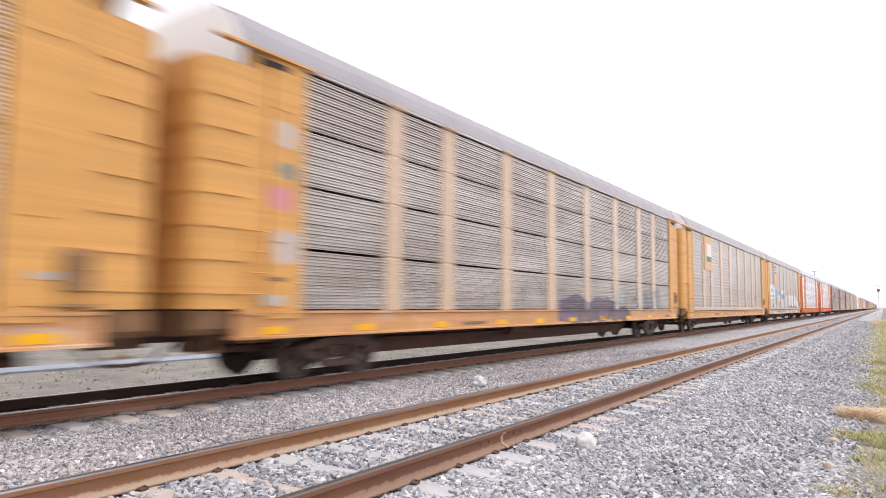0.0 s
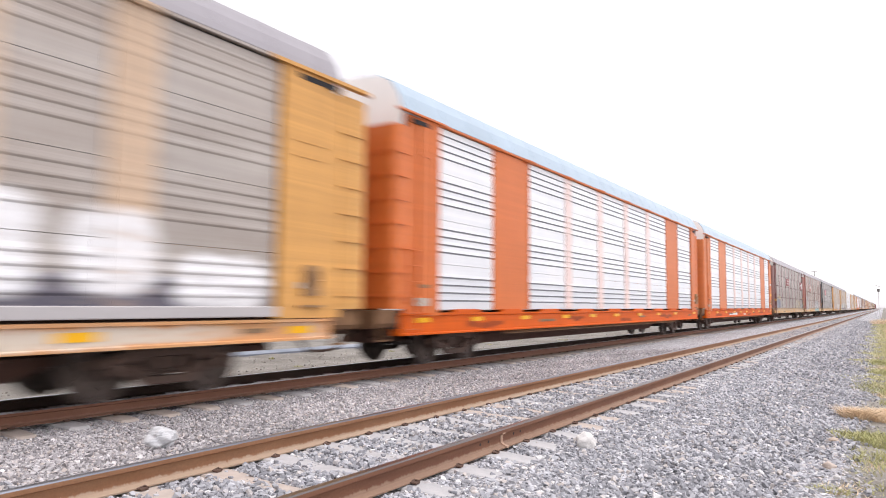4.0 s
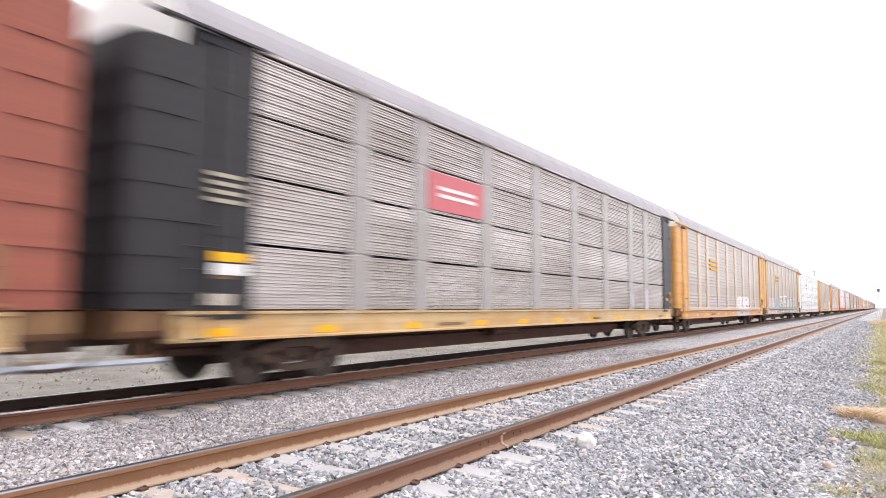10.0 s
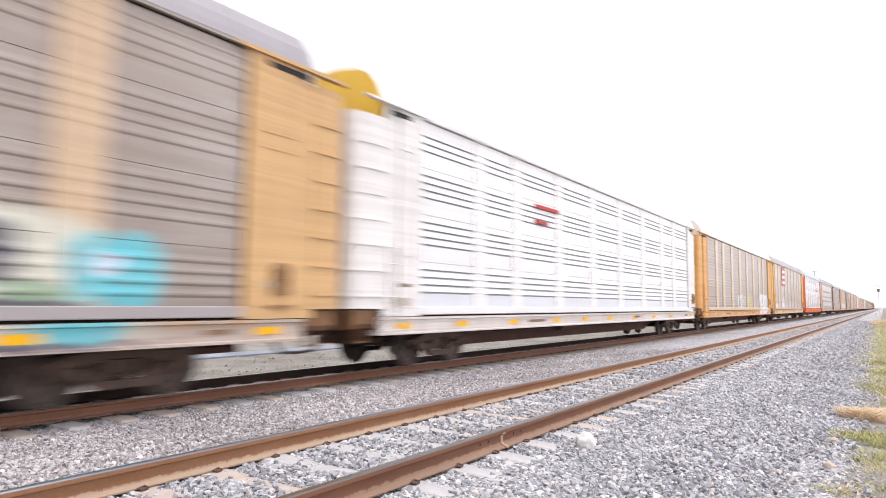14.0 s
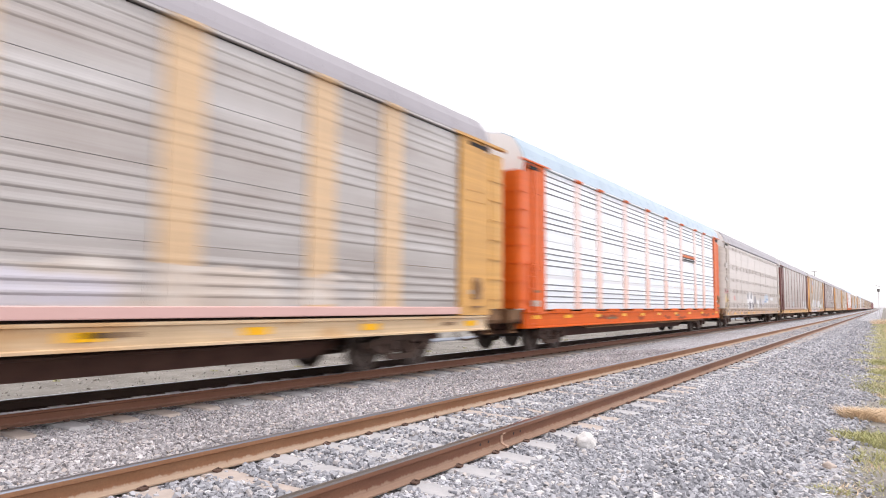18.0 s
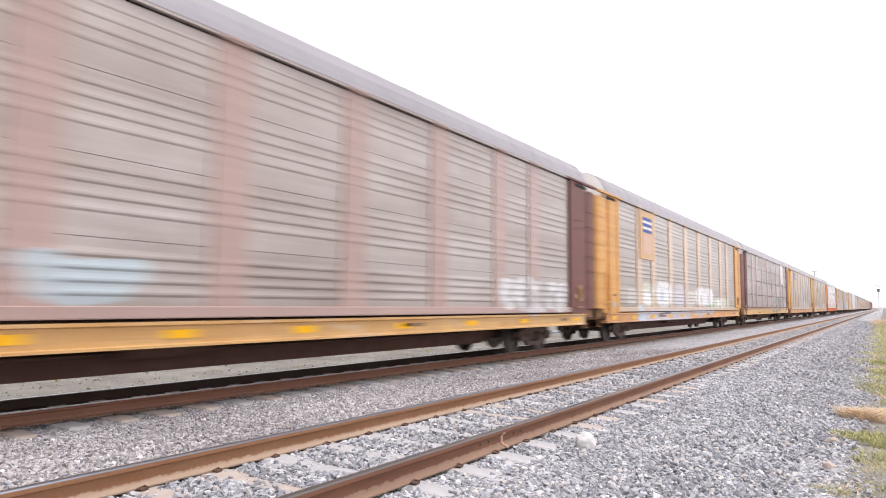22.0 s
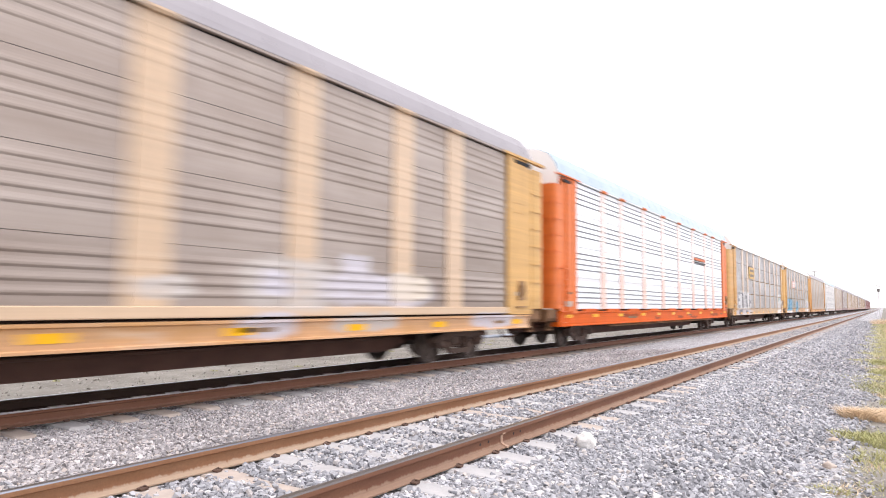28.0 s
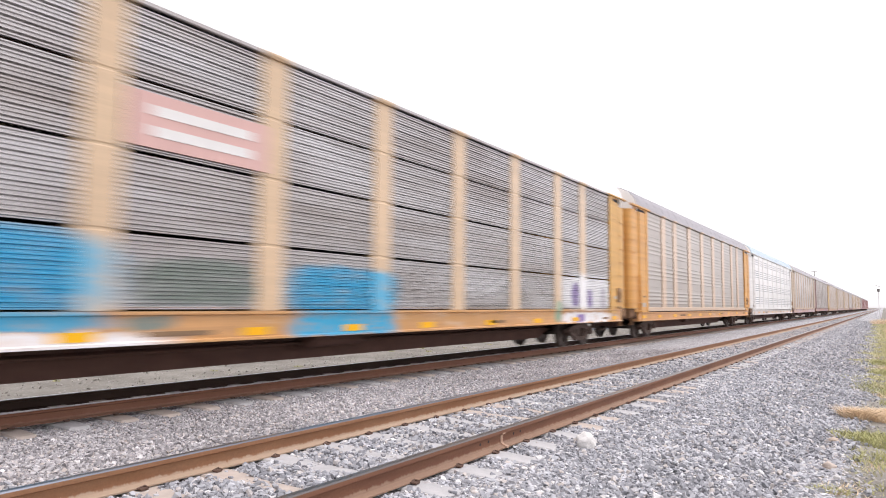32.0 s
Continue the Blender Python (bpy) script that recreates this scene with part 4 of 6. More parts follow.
    if L.get("vents"):
        for k in range(20):
            for z0, lines in ((5.06, 3), (3.82, 5), (3.03, 3), (2.26, 4), (1.32, 5)):
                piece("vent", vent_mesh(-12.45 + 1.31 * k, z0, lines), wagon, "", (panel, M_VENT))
            piece("stake_pocket", plate_mesh(-12.62 + 1.31 * k, -12.02 + 1.31 * k, 0.96, 1.06, "stake_pocket", SIDE - 0.024), wagon, "faded salmon stake pocket", (PAINT_SALMON,))
            piece("slot", plate_mesh(-12.58 + 1.31 * k, -12.06 + 1.31 * k, 1.075, 1.115, "slot", SIDE - 0.024), wagon, "", (M_SLOT,))
    for name, x0, x1, z0, z1, mat, label in L.get("plates", ()):
        piece(name, plate_mesh(x0, x1, z0, z1, name, SIDE - 0.024 if z1 < 1.1 else SIDE + 0.016 if not name.endswith("bar") and name != "emblem" else SIDE + 0.024), wagon, label, (mat,))
    WAGONS.append((number, wagon))
    return wagon


# ---- liveries ----
def flat(name, base, rough=0.5):
    return plain_mat(name, base, tuple(c * 0.9 for c in base), 3.0, rough, 0.0, 0.05)


INK_WHITE = flat("white_lettering", (0.80, 0.79, 0.77))
INK_RED = flat("red_lettering", (0.50, 0.045, 0.04))
INK_BLUE = flat("blue_lettering", (0.03, 0.09, 0.36))
INK_GREEN = flat("green_lettering", (0.05, 0.25, 0.16))
INK_BLACK = flat("black_lettering", (0.03, 0.03, 0.035))
INK_FADED = flat("worn_pale_lettering", (0.60, 0.46, 0.43))
PAINT_YELLOW = flat("yellow_board", (0.66, 0.42, 0.13))
PAINT_CREAM = flat("cream_board", (0.66, 0.44, 0.24))
INK_GREY = flat("worn_dark_lettering", (0.17, 0.13, 0.10))
PAINT_SALMON = flat("faded_salmon_board", (0.70, 0.46, 0.35))
PAINT_BLUSH = flat("faint_pink_marks", (0.77, 0.66, 0.64))
PAINT_PINK = flat("faded_pink_board", (0.70, 0.45, 0.41))
END_SILL = plain_mat("rusty_brown_end_sill", (0.16, 0.085, 0.045), (0.27, 0.15, 0.075), 3.0, 0.8)
BRAKE = flat("brown_brake_steel", (0.33, 0.19, 0.09))
PAINT_MAROON = flat("maroon_board", (0.26, 0.05, 0.045))
GABLE = painted("pale_gable", (0.95, 0.93, 0.90), (0.80, 0.72, 0.64), 0.25, 0.6, 0.0, 0.03)
ROOF_GREY = painted("galvanised_roof", (0.30, 0.285, 0.305), (0.21, 0.20, 0.215), 0.3, 0.6, 0.1, 0.05)
ROOF_WHITE = painted("white_roof", (0.82, 0.82, 0.83), (0.6, 0.6, 0.61), 0.25, 0.6, 0.0, 0.03)
ROOF_BLUE = painted("pale_blue_roof", (0.36, 0.46, 0.54), (0.30, 0.37, 0.43), 0.2, 0.5, 0.1, 0.03)

GREY = (0.60, 0.56, 0.525)
BROWNISH = (0.41, 0.368, 0.332)
YELLOW = (0.66, 0.34, 0.095)
TAN = (0.64, 0.38, 0.13)
FADED = (0.56, 0.39, 0.255)
ORANGE = (0.68, 0.115, 0.004)
MAROON = (0.15, 0.045, 0.035)
SILVERS = ((0.16, 0.17, 0.19), (0.72, 0.72, 0.72), (0.60, 0.62, 0.66), (0.76, 0.76, 0.75), (0.34, 0.36, 0.40), (0.70, 0.71, 0.72))
CYANS = ((0.05, 0.40, 0.50), (0.12, 0.52, 0.62), (0.08, 0.45, 0.56))
PURPLES = ((0.08, 0.06, 0.12), (0.16, 0.10, 0.20), (0.10, 0.09, 0.12))
PINKS = ((0.48, 0.26, 0.25), (0.46, 0.44, 0.47), (0.50, 0.44, 0.44), (0.44, 0.45, 0.50), (0.50, 0.48, 0.48))
WHITES = ((0.40, 0.37, 0.36), (0.66, 0.65, 0.64), (0.52, 0.50, 0.49), (0.70, 0.69, 0.68), (0.44, 0.42, 0.41), (0.62, 0.62, 0.63))


SPRAYS = {"W": (0.82, 0.82, 0.83), "C": (0.62, 0.62, 0.52), "K": (0.50, 0.46, 0.43), "L": (0.54, 0.515, 0.565), "S": (0.50, 0.60, 0.70), "B": (0.06, 0.22, 0.50), "T": (0.10, 0.50, 0.58), "O": (0.66, 0.36, 0.08), "Y": (0.80, 0.58, 0.06), "R": (0.58, 0.12, 0.07), "P": (0.60, 0.24, 0.26), "G": (0.20, 0.24, 0.21), "V": (0.24, 0.36, 0.24), "D": (0.085, 0.08, 0.115), "N": (0.68, 0.54, 0.30), "E": (0.20, 0.26, 0.36), "A": (0.008, 0.36, 0.60), "U": (0.24, 0.15, 0.42), "Z": (0.26, 0.045, 0.006), "F": (0.60, 0.60, 0.62), "M": (0.66, 0.58, 0.48)}


def livery(number, label, style, end, panel, post, sill=None, tags=(), roof=ROOF_GREY, bands=(), rust=0.3, shapes=(), film=0.55, post_bands=(), **more):
    n = "wagon_%s" % label.split()[0]
    d = dict(label=label, style=style, roof=roof, **more)
    seed = 1.37 * number
    bright = min(panel) > 0.6
    grey = style != "smooth" and not bright
    d["end"] = painted(n + "_end", end, tuple(c * 0.6 for c in end), 0.4 if style == "wide" else 0.7, 0.5, 0.0, rust * 0.7, seed=seed, shapes=more.get("end_shapes", ()), coat=0.12)
    d["panel"] = painted(n + "_panel", panel, tuple(c * 0.5 for c in panel), 0.45, 0.42, 0.7 if grey else 0.0, rust * 0.35, list(tags) + list(more.get("panel_tags", ())), bands, 0.3 if bright else 0.6, 0.0, film if grey else 0.0, shapes, seed, 0.6)
    d["post"] = painted(n + "_post", post, tuple(c * 0.55 for c in post), 0.5, 0.42, 0.0, rust, tags, post_bands, gloss=0.6, shapes=shapes, seed=seed, coat=0.55)
    d["sill"] = painted(n + "_sill", sill or tuple(c * k for c, k in zip(end, (1.0, 0.95, 1.35))), (0.30, 0.045, 0.004) if style == "wide" else (0.24, 0.14, 0.08), 0.6 if style == "wide" else 0.8, 0.6, 0.0, 0.14 if style == "wide" else rust * 1.5, tags, patchy=0.0 if style == "wide" or rust < 0.1 else 0.6, shapes=list(shapes) + list(more.get("sill_shapes", ())), seed=seed, gloss=0.2 if style == "wide" else 0.35, coat=0.08 if style == "wide" else 0.35)
    return number, d


def board(name, x0, x1, z0, z1, mat, label):
    return (name, x0, x1, z0, z1, mat, label)


def bars(x0, x1, z0, z1, rows, mat, name="lettering_bar"):
    """Unreadable lines of lettering, as bars."""
    h = (z1 - z0) / (2 * rows - 1)
    return [(name, x0, x1, z0 + 2 * h * i, z0 + 2 * h * i + h, mat, "") for i in range(rows)]


def shield(x):
    """A cream board with a two-part shield: blue band with pale lines above, pale below."""
    return [board("board", x - 1.02, x + 1.02, 3.30, 5.30, PAINT_CREAM, "cream board under the emblem"), board("emblem", x - 0.6, x + 0.6, 3.55, 4.35, PAINT_SALMON, "faded striped lower shield")] + [board("emblem", x - 0.62, x + 0.62, 4.42 + 0.25 * i, 4.42 + 0.25 * i + 0.13, INK_BLUE, "blue bar of the shield") for i in range(3)] + [board("emblem", x - 0.62, x + 0.62, 4.56 + 0.25 * i, 4.56 + 0.25 * i + 0.10, INK_WHITE, "white bar of the shield") for i in range(2)]


def title(x, mat_board, mat_ink, z0=3.62, z1=4.3, w=2.2):
    return [board("board", x - w / 2, x + w / 2, z0, z1, mat_board, "board with worn lettering")] + bars(x - w * 0.36, x + w * 0.36, z0 + 0.16, z1 - 0.16, 2, mat_ink)


CONSIST = [
    livery(-1, "yellow car carrier with grey corrugated side screens", "fine", YELLOW, GREY, FADED),
    livery(0, "yellow car carrier, grey screens, dark spray paint low down", "fine", YELLOW, GREY, FADED, end_shapes=[(-12.3, -11.8, 3.9, 4.4, "K"), (-12.4, -11.9, 2.9, 3.3, "P"), (-12.3, -11.7, 2.0, 2.6, "K"), (-12.2, -11.8, 3.4, 3.7, "G")], tags=[(-1.0, 6.0, 0.8, 1.6, PURPLES, 1.0), (4.2, 10.2, 1.2, 2.0, ((0.16, 0.17, 0.19), (0.48, 0.48, 0.48), (0.3, 0.3, 0.31), (0.5, 0.42, 0.34)), 1.5)]),
    livery(1, "yellow car carrier with ribbed grey sides and pale emblem", "ribbed", YELLOW, BROWNISH, FADED,
           plates=[board("board", -9.1, -7.1, 3.4, 5.3, PAINT_CREAM, "cream board under the emblem"), board("emblem", -8.5, -7.4, 4.2, 4.9, INK_WHITE, "white emblem"), board("emblem", -8.5, -7.4, 3.9, 4.18, INK_GREEN, "green emblem base")]),
    livery(2, "yellow car carrier covered low down in blue and white spray paint", "ribbed", YELLOW, BROWNISH, FADED, rail=flat("sprayed_pale_rail", (0.50, 0.48, 0.48)), plates=shield(-8.1), shapes=[
        (-11.9, -7.94, 2.02, 3.4, "W"), (-11.9, -7.47, 1.12, 2.02, "M"), (-11.7, -9.0, 1.55, 1.95, "L"), (-10.84, -9.46, 2.69, 3.0, "B"), (-11.9, -8.8, 3.1, 3.25, "S"), (-11.6, -8.4, 2.28, 2.42, "B"), (-9.2, -8.2, 2.5, 2.62, "S"), (-8.6, -5.0, 2.75, 2.9, "B"), (-8.0, -6.6, 1.3, 1.6, "L"), (-10.55, -10.08, 1.88, 2.04, "B"), (-10.16, -9.07, 1.3, 1.66, "B"), (-11.41, -10.7, 1.14, 1.46, "B"), (-11.9, -6.99, 0.67, 1.06, "M"), (-11.41, -10.67, 0.74, 0.92, "B"), (-10.49, -9.44, 0.74, 1.06, "O"),
        (-8.21, -6.45, 2.17, 2.7, "T"), (-8.56, -7.58, 1.63, 1.82, "B"), (-6.45, -4.28, 2.48, 2.81, "B"), (-6.44, -4.44, 1.88, 2.52, "M"), (-6.73, -5.63, 1.33, 1.85, "R"), (-6.3, -5.77, 1.33, 1.99, "Y"), (-7.34, -6.41, 1.03, 1.37, "Y"), (-6.41, -4.57, 1.01, 1.46, "O"), (-4.73, -4.08, 0.82, 1.09, "V"), (-3.77, -2.01, 2.6, 3.0, "W"), (-3.85, -1.09, 2.1, 2.65, "B"), (-3.92, -1.32, 1.2, 2.2, "L"), (-1.44, -0.35, 0.86, 2.6, "T"), (-3.18, -1.76, 0.77, 1.06, "B"),
        (-0.35, 1.91, 1.21, 2.6, "M"), (1.15, 1.91, 1.21, 2.15, "P"), (-1.08, 1.91, 0.77, 1.15, "L"), (1.91, 11.7, 1.16, 1.75, "D"), (2.4, 4.3, 1.45, 2.7, "W"), (4.7, 6.4, 1.40, 2.65, "W"), (6.8, 8.0, 1.40, 2.7, "W"), (8.3, 9.6, 1.45, 2.6, "W"), (9.8, 11.5, 1.25, 2.1, "W"), (3.0, 3.6, 1.8, 2.3, "K"), (5.4, 6.0, 1.6, 2.1, "S"), (2.0, 11.0, 0.78, 1.05, "M"), (-11.9, -9.8, 0.72, 0.84, "B"), (-7.0, -5.0, 0.74, 0.92, "L"), (-3.9, -1.9, 0.74, 0.86, "S"), (4.5, 7.5, 0.78, 0.9, "D")]),
    livery(3, "orange car carrier with bright white ribbed sides", "wide", (0.62, 0.155, 0.03), (0.79, 0.83, 0.87), (0.80, 0.60, 0.55), sill=ORANGE, sill_shapes=[(-10.4, -8.6, 0.8, 0.96, "Z"), (-4.4, -2.9, 0.9, 1.02, "Z"), (0.6, 1.9, 0.78, 0.9, "Z"), (5.8, 8.0, 0.86, 1.0, "Z")], dark_slots=True, roof=ROOF_BLUE, rust=0.05, solid=True, bands=[(1.2, 1.95, (0.5, 0.53, 0.57), 0.5)]),
    livery(4, "orange car carrier, white ribbed sides, two solid orange bays", "wide", (0.64, 0.19, 0.055), (0.78, 0.82, 0.86), (0.80, 0.60, 0.55), sill=ORANGE, sill_shapes=[(-10.4, -8.6, 0.8, 0.96, "Z"), (-4.4, -2.9, 0.9, 1.02, "Z"), (0.6, 1.9, 0.78, 0.9, "Z"), (5.8, 8.0, 0.86, 1.0, "Z")], dark_slots=True, roof=ROOF_BLUE, rust=0.05, solid=True, plates=bars(-6.2, -3.6, 0.84, 0.97, 1, INK_WHITE) + bars(-1.2, -0.2, 0.82, 0.9, 1, INK_WHITE) + [board("emblem", 11.95, 12.6, 2.3, 2.46, M_REFLECT, "yellow sticker"), board("emblem", 12.1, 12.65, 3.2, 3.34, INK_WHITE, "white sticker")], bands=[(1.2, 1.5, (0.3, 0.33, 0.36), 0.6)]),
    livery(5, "maroon car carrier with grey corrugated screens", "fine", (0.17, 0.055, 0.045), (0.53, 0.475, 0.435), (0.34, 0.185, 0.17), sill=(0.56, 0.38, 0.19), film=0.7, plates=bars(11.72, 12.28, 3.02, 3.30, 3, INK_FADED) + bars(11.74, 12.26, 2.0, 2.22, 2, INK_FADED) + [board("emblem", 11.7, 12.25, 2.36, 2.50, M_REFLECT, "yellow sticker"), board("emblem", -12.85, -11.95, 1.93, 2.1, M_REFLECT, "yellow sticker")] + title(-2.85, PAINT_MAROON, INK_FADED, 3.55, 4.25, 2.4) + [board("board", 9.35, 11.6, 3.45, 4.3, PAINT_MAROON, "maroon board with white emblem")] + bars(9.5, 10.6, 3.75, 4.0, 2, INK_WHITE) + [board("emblem", 10.65, 11.4, 3.55, 4.2, INK_WHITE, "white emblem")], shapes=[(-11.5, -8.9, 1.28, 2.1, "E"), (-10.6, -8.4, 2.15, 2.4, "N"), (8.8, 11.6, 1.22, 1.95, "K"), (9.1, 10.0, 1.3, 1.8, "D"), (10.4, 11.3, 1.3, 1.85, "G")], end_shapes=[(11.6, 12.3, 1.2, 1.8, "G")], tags=[(-8.8, -6.5, 1.3, 2.0, ((0.42, 0.40, 0.38), (0.5, 0.46, 0.42)), 5.0), (4.2, 8.5, 1.3, 2.15, ((0.46, 0.42, 0.38), (0.60, 0.46, 0.20), (0.48, 0.44, 0.40), (0.50, 0.46, 0.43), (0.62, 0.47, 0.16)), 5.3)]),
    livery(6, "rust-red car carrier with pale and turquoise spray paint", "fine", (0.30, 0.085, 0.055), (0.60, 0.54, 0.48), (0.43, 0.22, 0.17), sill=(0.62, 0.42, 0.20), film=0.8, plates=[board("board", -6.88, -4.5, 3.42, 4.3, flat("brick_red_board", (0.42, 0.10, 0.06)), "brick-red board with large white lettering")] + bars(-6.85, -4.95, 3.84, 4.24, 3, INK_WHITE) + bars(-6.85, -4.95, 3.50, 3.74, 2, INK_WHITE), panel_tags=[(-3.9, 1.4, 1.25, 2.0, ((0.47, 0.42, 0.37), (0.50, 0.44, 0.36), (0.45, 0.41, 0.38)), 6.5), (6.9, 10.6, 1.25, 2.0, ((0.64, 0.50, 0.40), (0.66, 0.56, 0.47), (0.60, 0.53, 0.47)), 6.7)], tags=[(-11.5, -8.0, 1.0, 2.7, WHITES, 6.0), (1.6, 7.8, 1.1, 2.35, SILVERS, 7.0), (1.6, 7.8, 0.7, 1.2, CYANS, 7.5)]),
    livery(7, "black-ended car carrier with grey screens and red board", "fine", (0.022, 0.02, 0.024), (0.66, 0.62, 0.60), (0.31, 0.285, 0.275), sill=(0.62, 0.44, 0.21), plates=[board("board", -6.88, -4.5, 3.45, 4.3, flat("red_board", (0.62, 0.17, 0.19)), "red board with white lettering")] + bars(-6.5, -4.9, 3.75, 4.0, 2, INK_WHITE) + bars(-12.5, -11.85, 2.85, 3.3, 4, flat("pale_mark", (0.42, 0.38, 0.3))) + [board("emblem", -12.4, -11.75, 1.98, 2.12, M_REFLECT, "yellow sticker"), board("emblem", -12.4, -11.75, 1.78, 1.95, INK_WHITE, "white notice")], tags=[(7, 10, 1.3, 2.0, PINKS, 8.0)]),
    livery(8, "yellow car carrier, ribbed sides, pale spray paint", "ribbed", YELLOW, BROWNISH, FADED, plates=bars(-6.7, -4.6, 3.45, 4.05, 3, flat("yellow_lettering", (0.75, 0.40, 0.03))), tags=[(-6.8, -3, 1.25, 1.9, ((0.42, 0.32, 0.33), (0.4, 0.34, 0.33)), 8.5)], shapes=[(1.6, 6.71, 1.25, 2.1, "W"), (5.22, 5.74, 1.78, 1.94, "D"), (5.24, 6.04, 1.36, 1.49, "D"), (2.2, 2.9, 1.5, 1.9, "L"), (3.4, 3.9, 1.35, 1.9, "K"), (4.53, 4.99, 1.43, 1.95, "L"), (1.6, 6.82, 0.7, 1.26, "L"), (6.79, 7.38, 1.33, 2.1, "K")]),
    livery(9, "yellow car carrier with bold black-and-white spray lettering", "ribbed", (0.62, 0.39, 0.18), (0.37, 0.325, 0.295), (0.56, 0.39, 0.24), film=0.7, sill=(0.46, 0.40, 0.36), rail=flat("sprayed_grey_rail", (0.40, 0.37, 0.37)), plates=title(-5.7, PAINT_YELLOW, INK_GREY, 3.55, 4.3, 2.4), shapes=[
        (-12.2, -7.28, 1.26, 2.2, "L"), (-12.0, -8.1, 0.8, 1.16, "L"), (-11.31, -11.0, 2.4, 2.55, "P"), (-10.8, -10.24, 2.19, 2.3, "P"), (-9.51, -8.84, 2.15, 2.3, "P"), (-10.87, -10.15, 1.34, 1.47, "R"), (-10.81, -10.26, 1.71, 1.8, "P"), (-8.76, -7.43, 1.79, 1.95, "P"), (-9.99, -9.29, 0.99, 1.08, "R"), (-7.76, -5.6, 0.88, 1.06, "W"),
        (-5.41, -4.52, 1.31, 2.26, "T"), (-6.03, -4.55, 1.31, 1.7, "T"), (-5.32, -4.29, 0.86, 1.21, "T"), (-4.14, -1.3, 1.3, 2.43, "C"), (-3.9, -1.5, 2.28, 2.45, "W"), (-3.71, -3.24, 2.0, 2.3, "D"), (-3.7, -2.6, 1.78, 1.9, "D"), (-2.53, -1.77, 2.03, 2.29, "D"), (-3.22, -1.8, 1.50, 1.72, "D"), (-3.2, -2.75, 1.2, 1.51, "D"), (-1.05, 2.09, 1.3, 2.48, "C"), (-0.9, 1.9, 2.36, 2.5, "W"), (-0.85, -0.38, 2.02, 2.35, "D"), (0.26, 1.76, 2.02, 2.33, "D"), (-0.35, 0.5, 1.55, 1.78, "D"), (0.9, 1.7, 1.5, 1.9, "K"), (0.12, 0.69, 1.2, 1.45, "D"), (-0.98, -0.42, 1.36, 1.65, "D"), (2.09, 3.89, 1.36, 2.16, "S"), (4.08, 7.21, 1.32, 2.5, "C"), (4.91, 6.97, 2.24, 2.44, "D"), (4.69, 5.33, 1.49, 2.15, "D"), (5.77, 6.83, 1.41, 2.2, "D"), (6.1, 6.5, 1.6, 1.95, "W"), (7.46, 9.5, 1.37, 2.45, "C"), (7.85, 8.5, 1.51, 2.3, "D"), (9.0, 9.3, 1.5, 2.1, "D"), (8.2, 9.1, 1.25, 1.6, "V"), (9.0, 10.35, 1.25, 2.28, "T"), (9.3, 9.8, 1.7, 2.0, "S"),
        (-4.21, 10.3, 0.8, 1.21, "C"), (-4.16, -3.31, 0.86, 1.18, "D"), (-3.0, -1.87, 0.96, 1.21, "D"), (-0.92, 0.26, 0.90, 1.21, "D"), (0.98, 1.84, 0.86, 1.17, "D"), (2.95, 4.07, 0.88, 1.19, "D"), (5.76, 7.18, 0.9, 1.18, "D"), (8.55, 9.8, 0.80, 1.17, "T"), (-4.1, -1.4, 1.12, 1.40, "D"), (-1.0, 2.0, 1.12, 1.38, "D"), (4.2, 7.1, 1.12, 1.42, "D"), (7.5, 9.4, 1.12, 1.40, "D"), (-4.2, 10.2, 0.76, 0.86, "D"), (-2.3, -1.9, 1.8, 2.2, "G"), (0.9, 1.5, 1.85, 2.0, "D")]),
    livery(10, "all-white car carrier with dark louvre lines", "louvred", (0.78, 0.76, 0.74), (0.80, 0.80, 0.80), (0.80, 0.79, 0.78), sill=(0.70, 0.67, 0.65), dark_slots=True, gable=painted("yellow_gable", (0.80, 0.48, 0.03), (0.5, 0.35, 0.1), 0.2), roof=ROOF_WHITE, rust=0.05, bands=[(1.2, 1.62, (0.56, 0.61, 0.69), 0.6)], plates=[board("board", -6.0, -4.4, 4.15, 4.25, INK_RED, "thin red stripe"), board("board", -6.0, -5.2, 3.7, 3.8, INK_RED, "thin red stripe")]),
    livery(11, "yellow car carrier, brownish ribbed sides, yellow spray paint", "ribbed", YELLOW, (0.37, 0.31, 0.275), (0.60, 0.43, 0.26), roof=ROOF_WHITE, roof_label="white roof", tags=[(-2.5, 1.3, 1.3, 2.2, WHITES, 15.0), (1.0, 3.2, 1.2, 2.3, ((0.6, 0.48, 0.10), (0.5, 0.38, 0.12)), 16.0)], shapes=[(6.8, 11.36, 1.40, 2.40, "W"), (8.25, 8.62, 1.64, 2.04, "D"), (8.95, 9.14, 2.11, 2.34, "S"), (9.87, 10.15, 1.5, 2.04, "D"), (7.41, 7.82, 1.48, 2.18, "L"), (10.6, 11.0, 1.6, 2.1, "L"), (6.86, 11.5, 0.78, 1.42, "W"), (7.84, 8.5, 1.27, 1.38, "S")]),
